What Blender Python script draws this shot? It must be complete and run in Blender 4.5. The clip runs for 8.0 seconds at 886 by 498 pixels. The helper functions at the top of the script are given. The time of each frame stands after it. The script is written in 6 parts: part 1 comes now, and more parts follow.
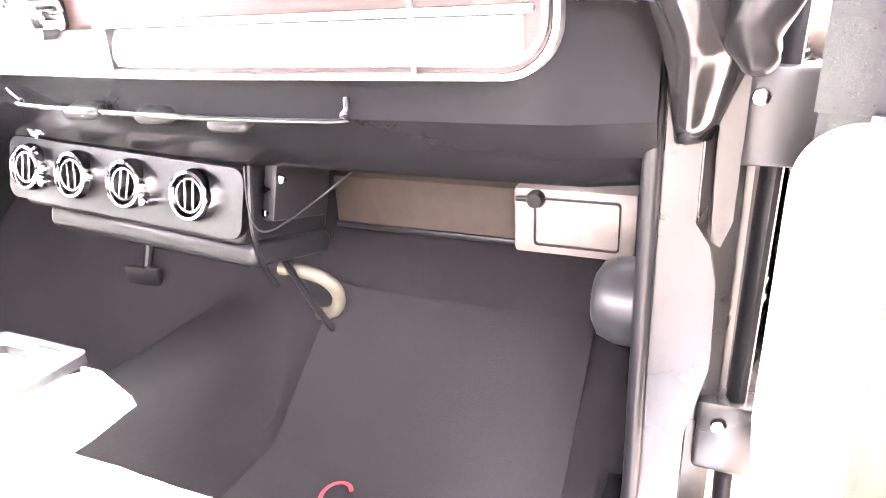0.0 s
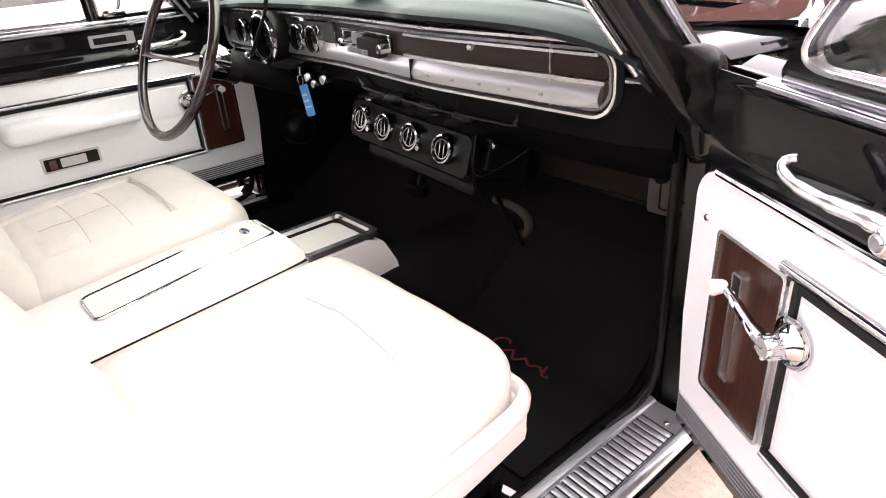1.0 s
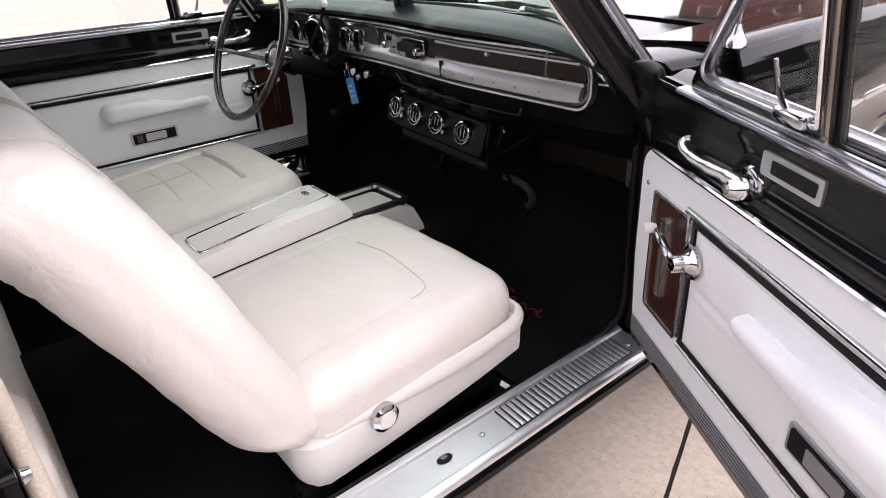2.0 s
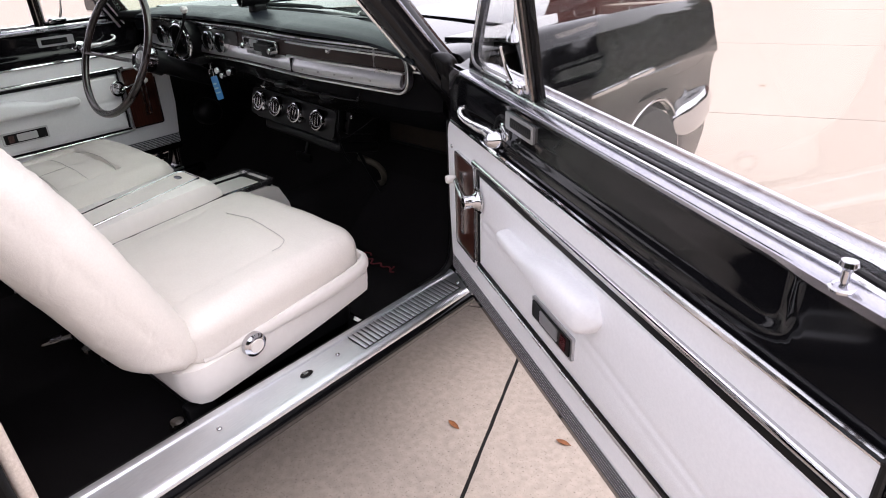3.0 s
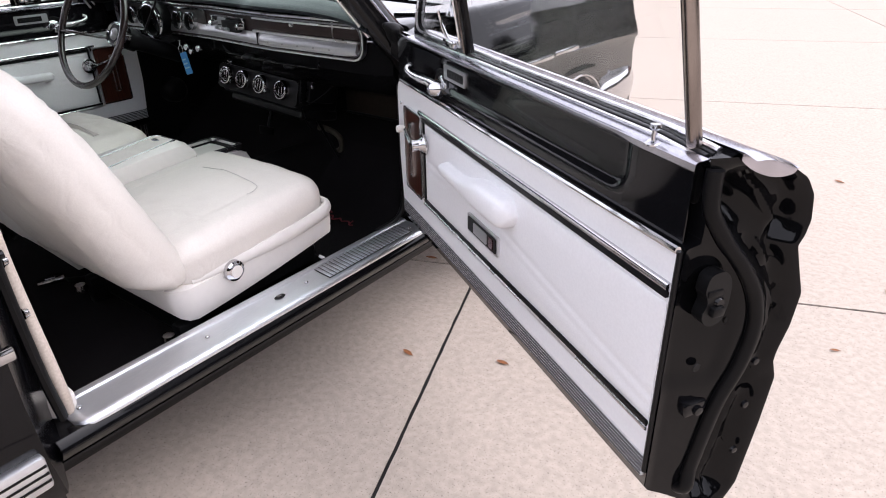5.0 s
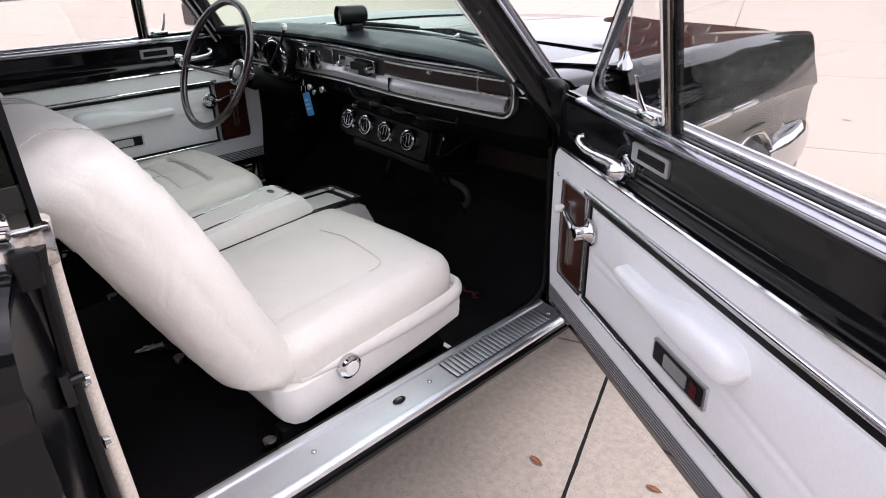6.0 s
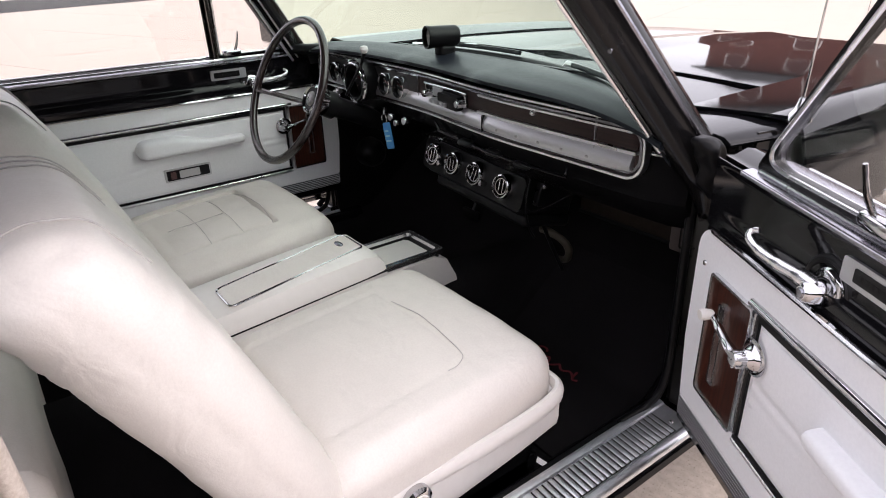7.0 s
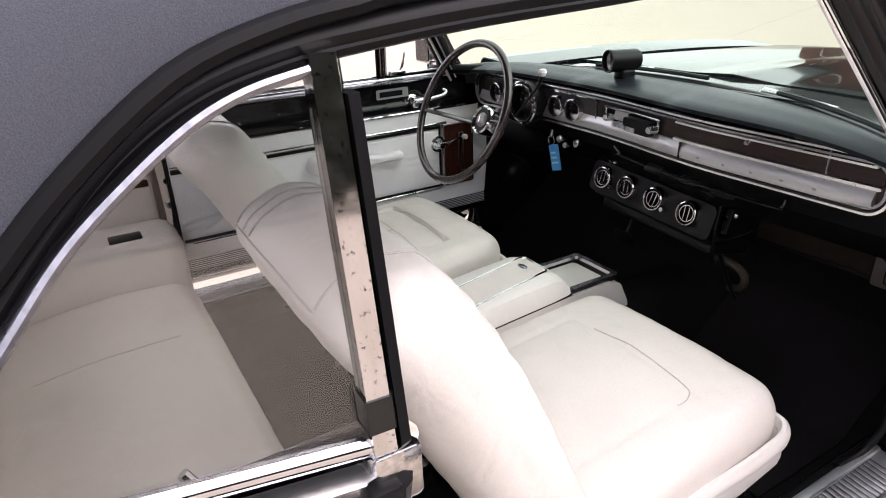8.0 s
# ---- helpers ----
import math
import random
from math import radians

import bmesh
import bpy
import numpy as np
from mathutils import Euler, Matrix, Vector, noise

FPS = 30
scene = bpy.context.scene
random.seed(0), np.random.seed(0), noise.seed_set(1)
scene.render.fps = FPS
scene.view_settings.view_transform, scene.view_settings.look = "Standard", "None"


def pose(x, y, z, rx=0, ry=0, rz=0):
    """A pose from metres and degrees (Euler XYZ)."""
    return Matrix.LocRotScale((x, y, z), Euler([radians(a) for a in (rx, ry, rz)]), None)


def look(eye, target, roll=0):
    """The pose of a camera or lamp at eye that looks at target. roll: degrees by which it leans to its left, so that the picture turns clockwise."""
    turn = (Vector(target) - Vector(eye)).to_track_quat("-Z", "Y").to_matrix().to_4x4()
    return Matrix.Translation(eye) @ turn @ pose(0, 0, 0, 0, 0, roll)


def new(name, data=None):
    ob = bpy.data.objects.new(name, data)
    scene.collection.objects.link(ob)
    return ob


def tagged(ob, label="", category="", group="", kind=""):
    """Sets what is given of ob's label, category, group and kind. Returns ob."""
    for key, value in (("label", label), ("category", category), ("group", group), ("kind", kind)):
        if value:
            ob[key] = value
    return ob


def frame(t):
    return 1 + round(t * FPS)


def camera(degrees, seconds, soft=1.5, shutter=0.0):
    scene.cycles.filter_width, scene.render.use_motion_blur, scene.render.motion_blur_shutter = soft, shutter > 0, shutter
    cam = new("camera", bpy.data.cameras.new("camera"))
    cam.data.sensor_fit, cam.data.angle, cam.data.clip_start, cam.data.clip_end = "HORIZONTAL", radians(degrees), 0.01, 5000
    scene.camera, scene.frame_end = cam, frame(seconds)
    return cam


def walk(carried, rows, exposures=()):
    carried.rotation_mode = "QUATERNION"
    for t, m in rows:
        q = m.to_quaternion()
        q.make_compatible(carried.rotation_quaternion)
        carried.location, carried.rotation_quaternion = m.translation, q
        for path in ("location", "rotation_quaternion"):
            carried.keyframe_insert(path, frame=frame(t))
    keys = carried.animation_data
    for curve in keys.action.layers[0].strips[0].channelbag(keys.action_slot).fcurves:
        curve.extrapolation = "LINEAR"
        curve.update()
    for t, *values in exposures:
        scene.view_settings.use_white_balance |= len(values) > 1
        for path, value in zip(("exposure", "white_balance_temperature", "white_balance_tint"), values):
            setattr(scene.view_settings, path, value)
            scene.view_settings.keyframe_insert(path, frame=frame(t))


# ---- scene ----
cam = camera(69.2, 8.0, soft=1.0, shutter=0.0)
PATH = [
    (0, (0.805, -0.52, 0.915), (0.027, 1.166, 0.171), -3.1),
    (0.5, (1.034, -0.686, 1.044), (-0.128, 0.713, 0.212), -5.5),
    (1, (1.204, -0.798, 1.104), (-0.18, 0.347, 0.224), -4.1),
    (1.2, (1.255, -0.853, 1.112), (-0.173, 0.224, 0.216), -3.8),
    (2.3, (1.551, -1.06, 1.207), (0.178, 0.076, 0.299), -2.1),
    (2.5, (1.624, -1.082, 1.209), (0.301, 0.112, 0.302), -2.1),
    (3, (1.763, -1.161, 1.223), (0.584, 0.176, 0.317), -2.2),
    (3.5, (1.848, -1.28, 1.222), (0.794, 0.151, 0.306), -2.2),
    (4, (1.927, -1.368, 1.211), (0.925, 0.095, 0.286), -2.1),
    (4.2, (1.973, -1.398, 1.198), (0.979, 0.068, 0.269), -1.8),
    (5.3, (1.945, -1.37, 1.199), (0.817, 0.02, 0.306), -1.1),
    (5.5, (1.866, -1.328, 1.21), (0.695, 0.033, 0.329), -1.1),
    (6, (1.645, -1.212, 1.225), (0.345, 0.049, 0.376), -1.1),
    (6.5, (1.467, -1.044, 1.226), (0.069, 0.116, 0.39), -1.4),
    (7, (1.368, -0.999, 1.25), (-0.094, 0.074, 0.406), -1.7),
    (7.5, (1.271, -1.109, 1.259), (-0.248, -0.105, 0.43), -1.8),
    (8, (1.193, -1.243, 1.294), (-0.386, -0.323, 0.481), -2.2),
]
from mathutils.bvhtree import BVHTree

EXPOSURES = [(t, stops + 0.82, kelvin, tint) for t, stops, kelvin, tint in (
    (0.0, 6.15, 6800, 26), (0.2, 5.25, 6800, 26), (0.5, 3.6, 7000, 26), (0.8, 1.85, 6950, 26), (1.0, 1.2, 6900, 25), (1.2, 0.8, 6800, 24), (2.3, 0.15, 6420, 21),
    (3.0, 0.08, 6350, 21), (4.0, 0.0, 6320, 21), (5.5, 0.0, 6130, 18), (6.5, 0.0, 6300, 20), (7.0, 0.06, 6420, 20), (7.5, 0.12, 6450, 21), (8.0, 0.36, 6520, 21))]
walk(cam, [(t, look(eye, target, roll)) for t, eye, target, roll in PATH], EXPOSURES)

# ---- sky and sun: bright overcast ----
world = bpy.data.worlds.new("overcast_sky")
scene.world = world
world.use_nodes = True
wn = world.node_tree.nodes
sky = wn.new("ShaderNodeTexSky")
sky.sky_type, sky.sun_disc = "NISHITA", False
sky.air_density, sky.dust_density, sky.ozone_density = 1.0, 2.5, 1.0
grey_sky = wn.new("ShaderNodeHueSaturation")
grey_sky.inputs["Saturation"].default_value = 0.25
world.node_tree.links.new(sky.outputs[0], grey_sky.inputs["Color"])
cloud = wn.new("ShaderNodeMix")
cloud.data_type = "RGBA"
cloud.inputs["Factor"].default_value = 0.6
cloud.inputs["B"].default_value = (6.15, 6.15, 6.3, 1)
world.node_tree.links.new(grey_sky.outputs[0], cloud.inputs["A"])
world.node_tree.links.new(cloud.outputs["Result"], wn["Background"].inputs["Color"])
wn["Background"].inputs["Strength"].default_value = 0.225

sun = new("sun", bpy.data.lights.new("sun", "SUN"))
sun.data.energy, sun.data.angle, sun.data.color = 0.36, radians(60), (1.0, 0.93, 0.86)
SUN_AZ, SUN_EL = radians(35), radians(52)
sun.matrix_world = look((math.cos(SUN_AZ) * math.cos(SUN_EL) * 30, math.sin(SUN_AZ) * math.cos(SUN_EL) * 30, math.sin(SUN_EL) * 30), (0, 0, 0))
sky.sun_elevation, sky.sun_rotation = SUN_EL, math.pi / 2 - SUN_AZ


# ---- materials ----
def material(name, colour, rough=0.5, metal=0.0, colour2=None, scale=20.0, stretch=(1, 1, 1), bump=0.0, bump_scale=200.0, coat=0.0, spec=0.5, patch=0.0, patch_scale=3.0, rough_var=0.0, per_object=0.0, specks=0.0, soft_relief=0.0):
    """A surface with fine grain, larger patches, relief and varied gloss."""
    m = bpy.data.materials.new(name)
    m.use_nodes = True
    n, l = m.node_tree.nodes, m.node_tree.links
    b = n["Principled BSDF"]
    b.inputs["Roughness"].default_value, b.inputs["Metallic"].default_value = rough, metal
    b.inputs["Specular IOR Level"].default_value, b.inputs["Coat Weight"].default_value = spec, coat
    b.inputs["Coat Roughness"].default_value = 0.03
    geo = n.new("ShaderNodeNewGeometry")
    mp = n.new("ShaderNodeMapping")
    mp.inputs["Scale"].default_value = stretch
    l.new(geo.outputs["Position"], mp.inputs["Vector"])
    fine = n.new("ShaderNodeTexNoise")
    fine.inputs["Scale"].default_value, fine.inputs["Detail"].default_value = scale, 6
    l.new(mp.outputs[0], fine.inputs["Vector"])
    mix = n.new("ShaderNodeMix")
    mix.data_type = "RGBA"
    c2 = colour2 or tuple(c * 0.85 for c in colour)
    mix.inputs["A"].default_value, mix.inputs["B"].default_value = (*colour, 1), (*c2, 1)
    ramp = n.new("ShaderNodeMapRange")
    ramp.inputs["From Min"].default_value, ramp.inputs["From Max"].default_value = 0.35, 0.65
    l.new(fine.outputs["Fac"], ramp.inputs["Value"])
    l.new(ramp.outputs[0], mix.inputs["Factor"])
    out = mix.outputs["Result"]
    big = n.new("ShaderNodeTexNoise")
    big.inputs["Scale"].default_value, big.inputs["Detail"].default_value = patch_scale, 4
    l.new(geo.outputs["Position"], big.inputs["Vector"])
    if patch:
        val = n.new("ShaderNodeMapRange")
        val.inputs["From Min"].default_value, val.inputs["From Max"].default_value = 0.3, 0.7
        val.inputs["To Min"].default_value, val.inputs["To Max"].default_value = 1 - patch, 1 + patch
        l.new(big.outputs["Fac"], val.inputs["Value"])
        hsv = n.new("ShaderNodeHueSaturation")
        l.new(val.outputs[0], hsv.inputs["Value"])
        l.new(out, hsv.inputs["Color"])
        out = hsv.outputs[0]
    if specks:
        dots = n.new("ShaderNodeTexNoise")
        dots.inputs["Scale"].default_value, dots.inputs["Detail"].default_value = 190, 4
        l.new(geo.outputs["Position"], dots.inputs["Vector"])
        cut = n.new("ShaderNodeMapRange")
        cut.inputs["From Min"].default_value, cut.inputs["From Max"].default_value = 0.60, 0.72
        cut.inputs["To Min"].default_value, cut.inputs["To Max"].default_value = 1.0, 1.0 - specks
        l.new(dots.outputs["Fac"], cut.inputs["Value"])
        hsv3 = n.new("ShaderNodeHueSaturation")
        l.new(cut.outputs[0], hsv3.inputs["Value"])
        l.new(out, hsv3.inputs["Color"])
        out = hsv3.outputs[0]
    if per_object:
        info = n.new("ShaderNodeObjectInfo")
        val2 = n.new("ShaderNodeMapRange")
        val2.inputs["To Min"].default_value, val2.inputs["To Max"].default_value = 1 - per_object, 1 + per_object
        l.new(info.outputs["Random"], val2.inputs["Value"])
        hsv2 = n.new("ShaderNodeHueSaturation")
        l.new(val2.outputs[0], hsv2.inputs["Value"])
        l.new(out, hsv2.inputs["Color"])
        out = hsv2.outputs[0]
    l.new(out, b.inputs["Base Color"])
    if rough_var:
        rv = n.new("ShaderNodeMapRange")
        rv.inputs["To Min"].default_value, rv.inputs["To Max"].default_value = max(0.0, rough - rough_var), min(1.0, rough + rough_var)
        l.new(big.outputs["Fac"], rv.inputs["Value"])
        l.new(rv.outputs[0], b.inputs["Roughness"])
    if bump:
        rel = n.new("ShaderNodeTexNoise")
        rel.inputs["Scale"].default_value, rel.inputs["Detail"].default_value = bump_scale, 5
        l.new(mp.outputs[0], rel.inputs["Vector"])
        bp = n.new("ShaderNodeBump")
        bp.inputs["Strength"].default_value, bp.inputs["Distance"].default_value = bump, 0.002
        l.new(rel.outputs["Fac"], bp.inputs["Height"])
        if soft_relief:
            folds = n.new("ShaderNodeTexNoise")
            folds.inputs["Scale"].default_value, folds.inputs["Detail"].default_value, folds.inputs["Distortion"].default_value = 13, 2.5, 1.2
            l.new(geo.outputs["Position"], folds.inputs["Vector"])
            bp2 = n.new("ShaderNodeBump")
            bp2.inputs["Strength"].default_value, bp2.inputs["Distance"].default_value = soft_relief, 0.012
            l.new(folds.outputs["Fac"], bp2.inputs["Height"])
            l.new(bp2.outputs[0], bp.inputs["Normal"])
        l.new(bp.outputs[0], b.inputs["Normal"])
    return m


def glass(name, tint):
    """Thin clear pane: mostly clear, with a mirror's gloss at its surface."""
    m = bpy.data.materials.new(name)
    m.use_nodes = True
    n, l = m.node_tree.nodes, m.node_tree.links
    n.remove(n["Principled BSDF"])
    clear, gloss, mixer, facing = n.new("ShaderNodeBsdfTransparent"), n.new("ShaderNodeBsdfGlossy"), n.new("ShaderNodeMixShader"), n.new("ShaderNodeLayerWeight")
    power, amount = n.new("ShaderNodeMath"), n.new("ShaderNodeMath")
    power.operation, amount.operation = "POWER", "MULTIPLY_ADD"
    power.inputs[1].default_value, amount.inputs[1].default_value, amount.inputs[2].default_value = 5.0, 0.7, 0.06
    clear.inputs["Color"].default_value = (*tint, 1)
    gloss.inputs["Roughness"].default_value = 0.0
    facing.inputs["Blend"].default_value = 0.5
    l.new(facing.outputs["Facing"], power.inputs[0])
    l.new(power.outputs[0], amount.inputs[0])
    l.new(amount.outputs[0], mixer.inputs[0])
    l.new(clear.outputs[0], mixer.inputs[1])
    l.new(gloss.outputs[0], mixer.inputs[2])
    l.new(mixer.outputs[0], n["Material Output"].inputs[0])
    return m


PAINT = material("black_paint", (0.003, 0.003, 0.0035), 0.06, spec=0.22, colour2=(0.006, 0.006, 0.007), scale=900, rough_var=0.04)
INNER_PAINT = material("black_inner_paint", (0.004, 0.004, 0.005), 0.16, spec=0.30, scale=300, bump=0.05, bump_scale=60, rough_var=0.1)
VINYL = material("white_vinyl", (0.67, 0.63, 0.58), 0.46, colour2=(0.64, 0.60, 0.55), scale=260, bump=0.12, bump_scale=420, patch=0.045, patch_scale=5, rough_var=0.10, soft_relief=0.28)
PANEL = material("white_panel_vinyl", (0.785, 0.785, 0.80), 0.40, colour2=(0.755, 0.755, 0.77), scale=200, bump=0.10, bump_scale=480, patch=0.02, patch_scale=4, rough_var=0.07)
PLASTIC = material("cream_plastic", (0.72, 0.69, 0.65), 0.40, colour2=(0.70, 0.67, 0.63), scale=60, bump=0.015, bump_scale=500, patch=0.02, rough_var=0.06)
CARPET = material("black_carpet", (0.0065, 0.006, 0.0065), 0.95, colour2=(0.012, 0.011, 0.0115), scale=700, bump=0.45, bump_scale=1400, spec=0.03, patch=0.2, patch_scale=6)
MAT = material("black_mat", (0.008, 0.0073, 0.008), 0.9, colour2=(0.0135, 0.0122, 0.013), scale=800, bump=0.7, bump_scale=1000, spec=0.05, patch=0.15)
PAD = material("dash_padding", (0.006, 0.008, 0.0112), 0.36, colour2=(0.0078, 0.0104, 0.0142), scale=350, bump=0.18, bump_scale=600, rough_var=0.06, spec=0.17)
CHROME = material("chrome", (0.57, 0.57, 0.585), 0.07, 1.0, colour2=(0.53, 0.53, 0.545), scale=60, rough_var=0.04)
WORN_CHROME = material("pitted_chrome", (0.56, 0.55, 0.54), 0.12, 1.0, colour2=(0.36, 0.345, 0.335), scale=140, bump=0.08, rough_var=0.08)
POST_CHROME = material("spotted_chrome", (0.58, 0.57, 0.565), 0.08, 1.0, colour2=(0.44, 0.42, 0.40), scale=28, stretch=(1, 1, 0.4), rough_var=0.06, specks=0.85)
DULL_CHROME = material("dulled_chrome", (0.31, 0.31, 0.345), 0.24, 1.0, colour2=(0.24, 0.24, 0.27), scale=120, rough_var=0.1)
ALUMINIUM = material("brushed_aluminium", (0.82, 0.84, 0.87), 0.40, 1.0, colour2=(0.70, 0.72, 0.76), scale=60, stretch=(40, 1, 40), bump=0.04, bump_scale=90, patch=0.08, rough_var=0.1)
SILVER = material("silver_dash_trim", (0.56, 0.56, 0.575), 0.36, 0.9, colour2=(0.50, 0.50, 0.51), scale=90, stretch=(1, 30, 30), rough_var=0.06)
LATCH_METAL = material("greased_latch_metal", (0.004, 0.004, 0.0045), 0.22, spec=0.03, scale=120, rough_var=0.1)
JAMB = material("black_jamb_paint", (0.003, 0.003, 0.0035), 0.07, spec=0.20, scale=300, bump=0.03, bump_scale=50, rough_var=0.08)
# brown and dark streaks of reflection are put into this frame metal's colour
PANE_FRAME = material("brown_reflection_metal", (0.34, 0.30, 0.275), 0.20, 1.0, colour2=(0.22, 0.19, 0.175), scale=30, stretch=(1, 1, 0.15), rough_var=0.08)
RUBBER = material("black_rubber", (0.0045, 0.0045, 0.005), 0.36, scale=120, bump=0.1, bump_scale=200, rough_var=0.1, spec=0.13)
RIB_GREY = material("pale_grey_vinyl", (0.66, 0.67, 0.685), 0.45, scale=150)
AC_FACE = material("dark_satin_metal", (0.028, 0.028, 0.029), 0.34, 1.0, scale=120, rough_var=0.08)
VENT_GREY = material("dark_grey_vent", (0.016, 0.016, 0.018), 0.35, scale=150, spec=0.3)
RIB_DARK = material("dark_grey_ribs", (0.085, 0.085, 0.09), 0.45, colour2=(0.07, 0.07, 0.075), scale=150)
BLACK = material("black_plastic", (0.006, 0.006, 0.0065), 0.35, scale=200, bump=0.04, rough_var=0.08, spec=0.16)
WOOD = material("walnut_veneer", (0.056, 0.0160, 0.0092), 0.34, colour2=(0.022, 0.0072, 0.0052), scale=26, stretch=(9, 9, 0.6), coat=0.08, spec=0.25, rough_var=0.05)
DASH_WOOD = material("dash_walnut", (0.024, 0.0115, 0.0105), 0.38, colour2=(0.012, 0.0065, 0.0062), scale=26, stretch=(0.6, 9, 9), coat=0.08, spec=0.25, rough_var=0.05)
RIM = material("brown_wheel_plastic", (0.020, 0.013, 0.012), 0.25, colour2=(0.015, 0.010, 0.009), scale=60, coat=0.4)
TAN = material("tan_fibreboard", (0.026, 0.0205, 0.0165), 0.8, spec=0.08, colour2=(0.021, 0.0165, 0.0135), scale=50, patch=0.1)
GREY_BOX = material("grey_painted_box", (0.10, 0.083, 0.076), 0.5, scale=40, patch=0.05)
HOSE = material("grey_hose", (0.055, 0.049, 0.037), 0.6, spec=0.2, scale=80)
TAG_BLUE = material("blue_tag", (0.03, 0.22, 0.55), 0.4, colour2=(0.05, 0.30, 0.62), scale=40)
TAG_PALE = material("pale_tag", (0.35, 0.62, 0.75), 0.4, scale=40)
RED = material("red_embroidery", (0.12, 0.005, 0.011), 0.8, scale=300, bump=0.3)
RED_LENS = material("red_lens", (0.05, 0.006, 0.008), 0.2, coat=0.5)
LEDGE = material("lilac_grey_stainless", (0.50, 0.495, 0.545), 0.24, 1.0, colour2=(0.45, 0.445, 0.49), scale=40, rough_var=0.06)
BRIGHT = material("satin_bright_trim", (0.84, 0.84, 0.855), 0.27, 1.0, colour2=(0.76, 0.76, 0.775), scale=120, rough_var=0.06)
GAUGE_PLATE = material("dark_gauge_plate", (0.055, 0.050, 0.049), 0.40, 0.6, colour2=(0.040, 0.036, 0.035), scale=120, rough_var=0.08)
PLATE = material("satin_instrument_plate", (0.40, 0.39, 0.39), 0.42, 0.85, colour2=(0.33, 0.32, 0.32), scale=120, rough_var=0.08)
PILLAR = material("dusty_black_paint", (0.005, 0.005, 0.0052), 0.30, colour2=(0.010, 0.0092, 0.0085), scale=14, stretch=(1, 1, 0.25), bump=0.25, bump_scale=40, patch=0.3, patch_scale=9, rough_var=0.15, spec=0.3)
POST_PAINT = material("satin_black_post", (0.005, 0.005, 0.0055), 0.15, colour2=(0.008, 0.0075, 0.0075), scale=18, stretch=(1, 1, 0.3), patch=0.2, patch_scale=11, rough_var=0.08, spec=0.26)
TRAY_METAL = material("grey_tray_metal", (0.085, 0.097, 0.11), 0.30, 0.9, colour2=(0.07, 0.08, 0.09), scale=60, rough_var=0.08)
SEAM = material("grey_seam_thread", (0.53, 0.50, 0.47), 0.8, scale=500, bump=0.4, bump_scale=900)
DIAL = material("dial_face", (0.015, 0.015, 0.016), 0.3, coat=0.6)
PAPER = material("white_paper", (0.75, 0.74, 0.72), 0.7)
SOFT_TOP = material("black_canvas", (0.033, 0.036, 0.047), 0.8, colour2=(0.050, 0.054, 0.068), scale=900, bump=0.5, bump_scale=900, patch=0.1)
WELT = material("cream_welt", (0.60, 0.53, 0.46), 0.7, colour2=(0.50, 0.43, 0.36), scale=220, bump=0.5, bump_scale=300)
TYRE = material("tyre_rubber", (0.015, 0.015, 0.015), 0.75, scale=60, bump=0.2)
CONCRETE = material("concrete", (0.51, 0.433, 0.360), 0.85, colour2=(0.425, 0.358, 0.295), scale=48, bump=0.14, bump_scale=260, patch=0.03, patch_scale=9, per_object=0.004, specks=0.6)
JOINT = material("joint_filler", (0.012, 0.011, 0.010), 0.95, scale=60)
LEAF = material("dry_leaf", (0.30, 0.11, 0.035), 0.7, colour2=(0.2, 0.07, 0.025), scale=120)
GRASS = material("grass", (0.10, 0.13, 0.04), 0.9, colour2=(0.07, 0.09, 0.03), scale=9)
BRICK = material("red_brick", (0.16, 0.062, 0.048), 0.85, colour2=(0.11, 0.046, 0.038), scale=3, per_object=0.15)
STONE = material("white_stone", (0.75, 0.73, 0.70), 0.7, scale=4)
BRICK_DARK = material("dark_brick_infill", (0.11, 0.048, 0.040), 0.6, colour2=(0.09, 0.038, 0.032), scale=3)
ROOF = material("dark_shingle", (0.035, 0.033, 0.032), 0.9, colour2=(0.025, 0.024, 0.023), scale=6)
FOLIAGE = material("woods_leaves", (0.022, 0.026, 0.014), 0.8, colour2=(0.014, 0.018, 0.010), scale=2)
DARK_PANE = material("dark_pane", (0.02, 0.02, 0.022), 0.08, spec=0.6)
GLASS = glass("clear_glass", (0.985, 0.985, 0.98))
WINDSHIELD = glass("tinted_glass", (0.88, 0.967, 0.90))
LENS = glass("gauge_glass", (0.95, 0.95, 0.95))


# ---- building helpers ----
def thing(name, base=(0, 0, 0), label="", category="", group="", kind=""):
    ob = new(name)
    ob.location = base
    ob.empty_display_size = 0.05
    return tagged(ob, label, category, group, kind)


def part(name, bm, mat, parent=None, label="", sharp=38, shadow=True):
    """Links a bmesh, in world coordinates, as one mesh object under a thing or a part."""
    bmesh.ops.recalc_face_normals(bm, faces=bm.faces)
    me = bpy.data.meshes.new(name)
    bm.to_mesh(me)
    bm.free()
    me.materials.append(mat)
    me.shade_smooth()
    me.set_sharp_from_angle(angle=radians(sharp))
    ob = new(name, me)
    if parent is not None:
        ob.parent = parent
        up, m = parent, Matrix()
        while up is not None:
            if up.type == "EMPTY":
                m = Matrix.Translation(-Vector(up.location))
            up = up.parent
        if parent.type == "EMPTY":
            ob.matrix_parent_inverse = m
    ob.visible_shadow = shadow
    if label:
        ob["label"] = label
    return ob


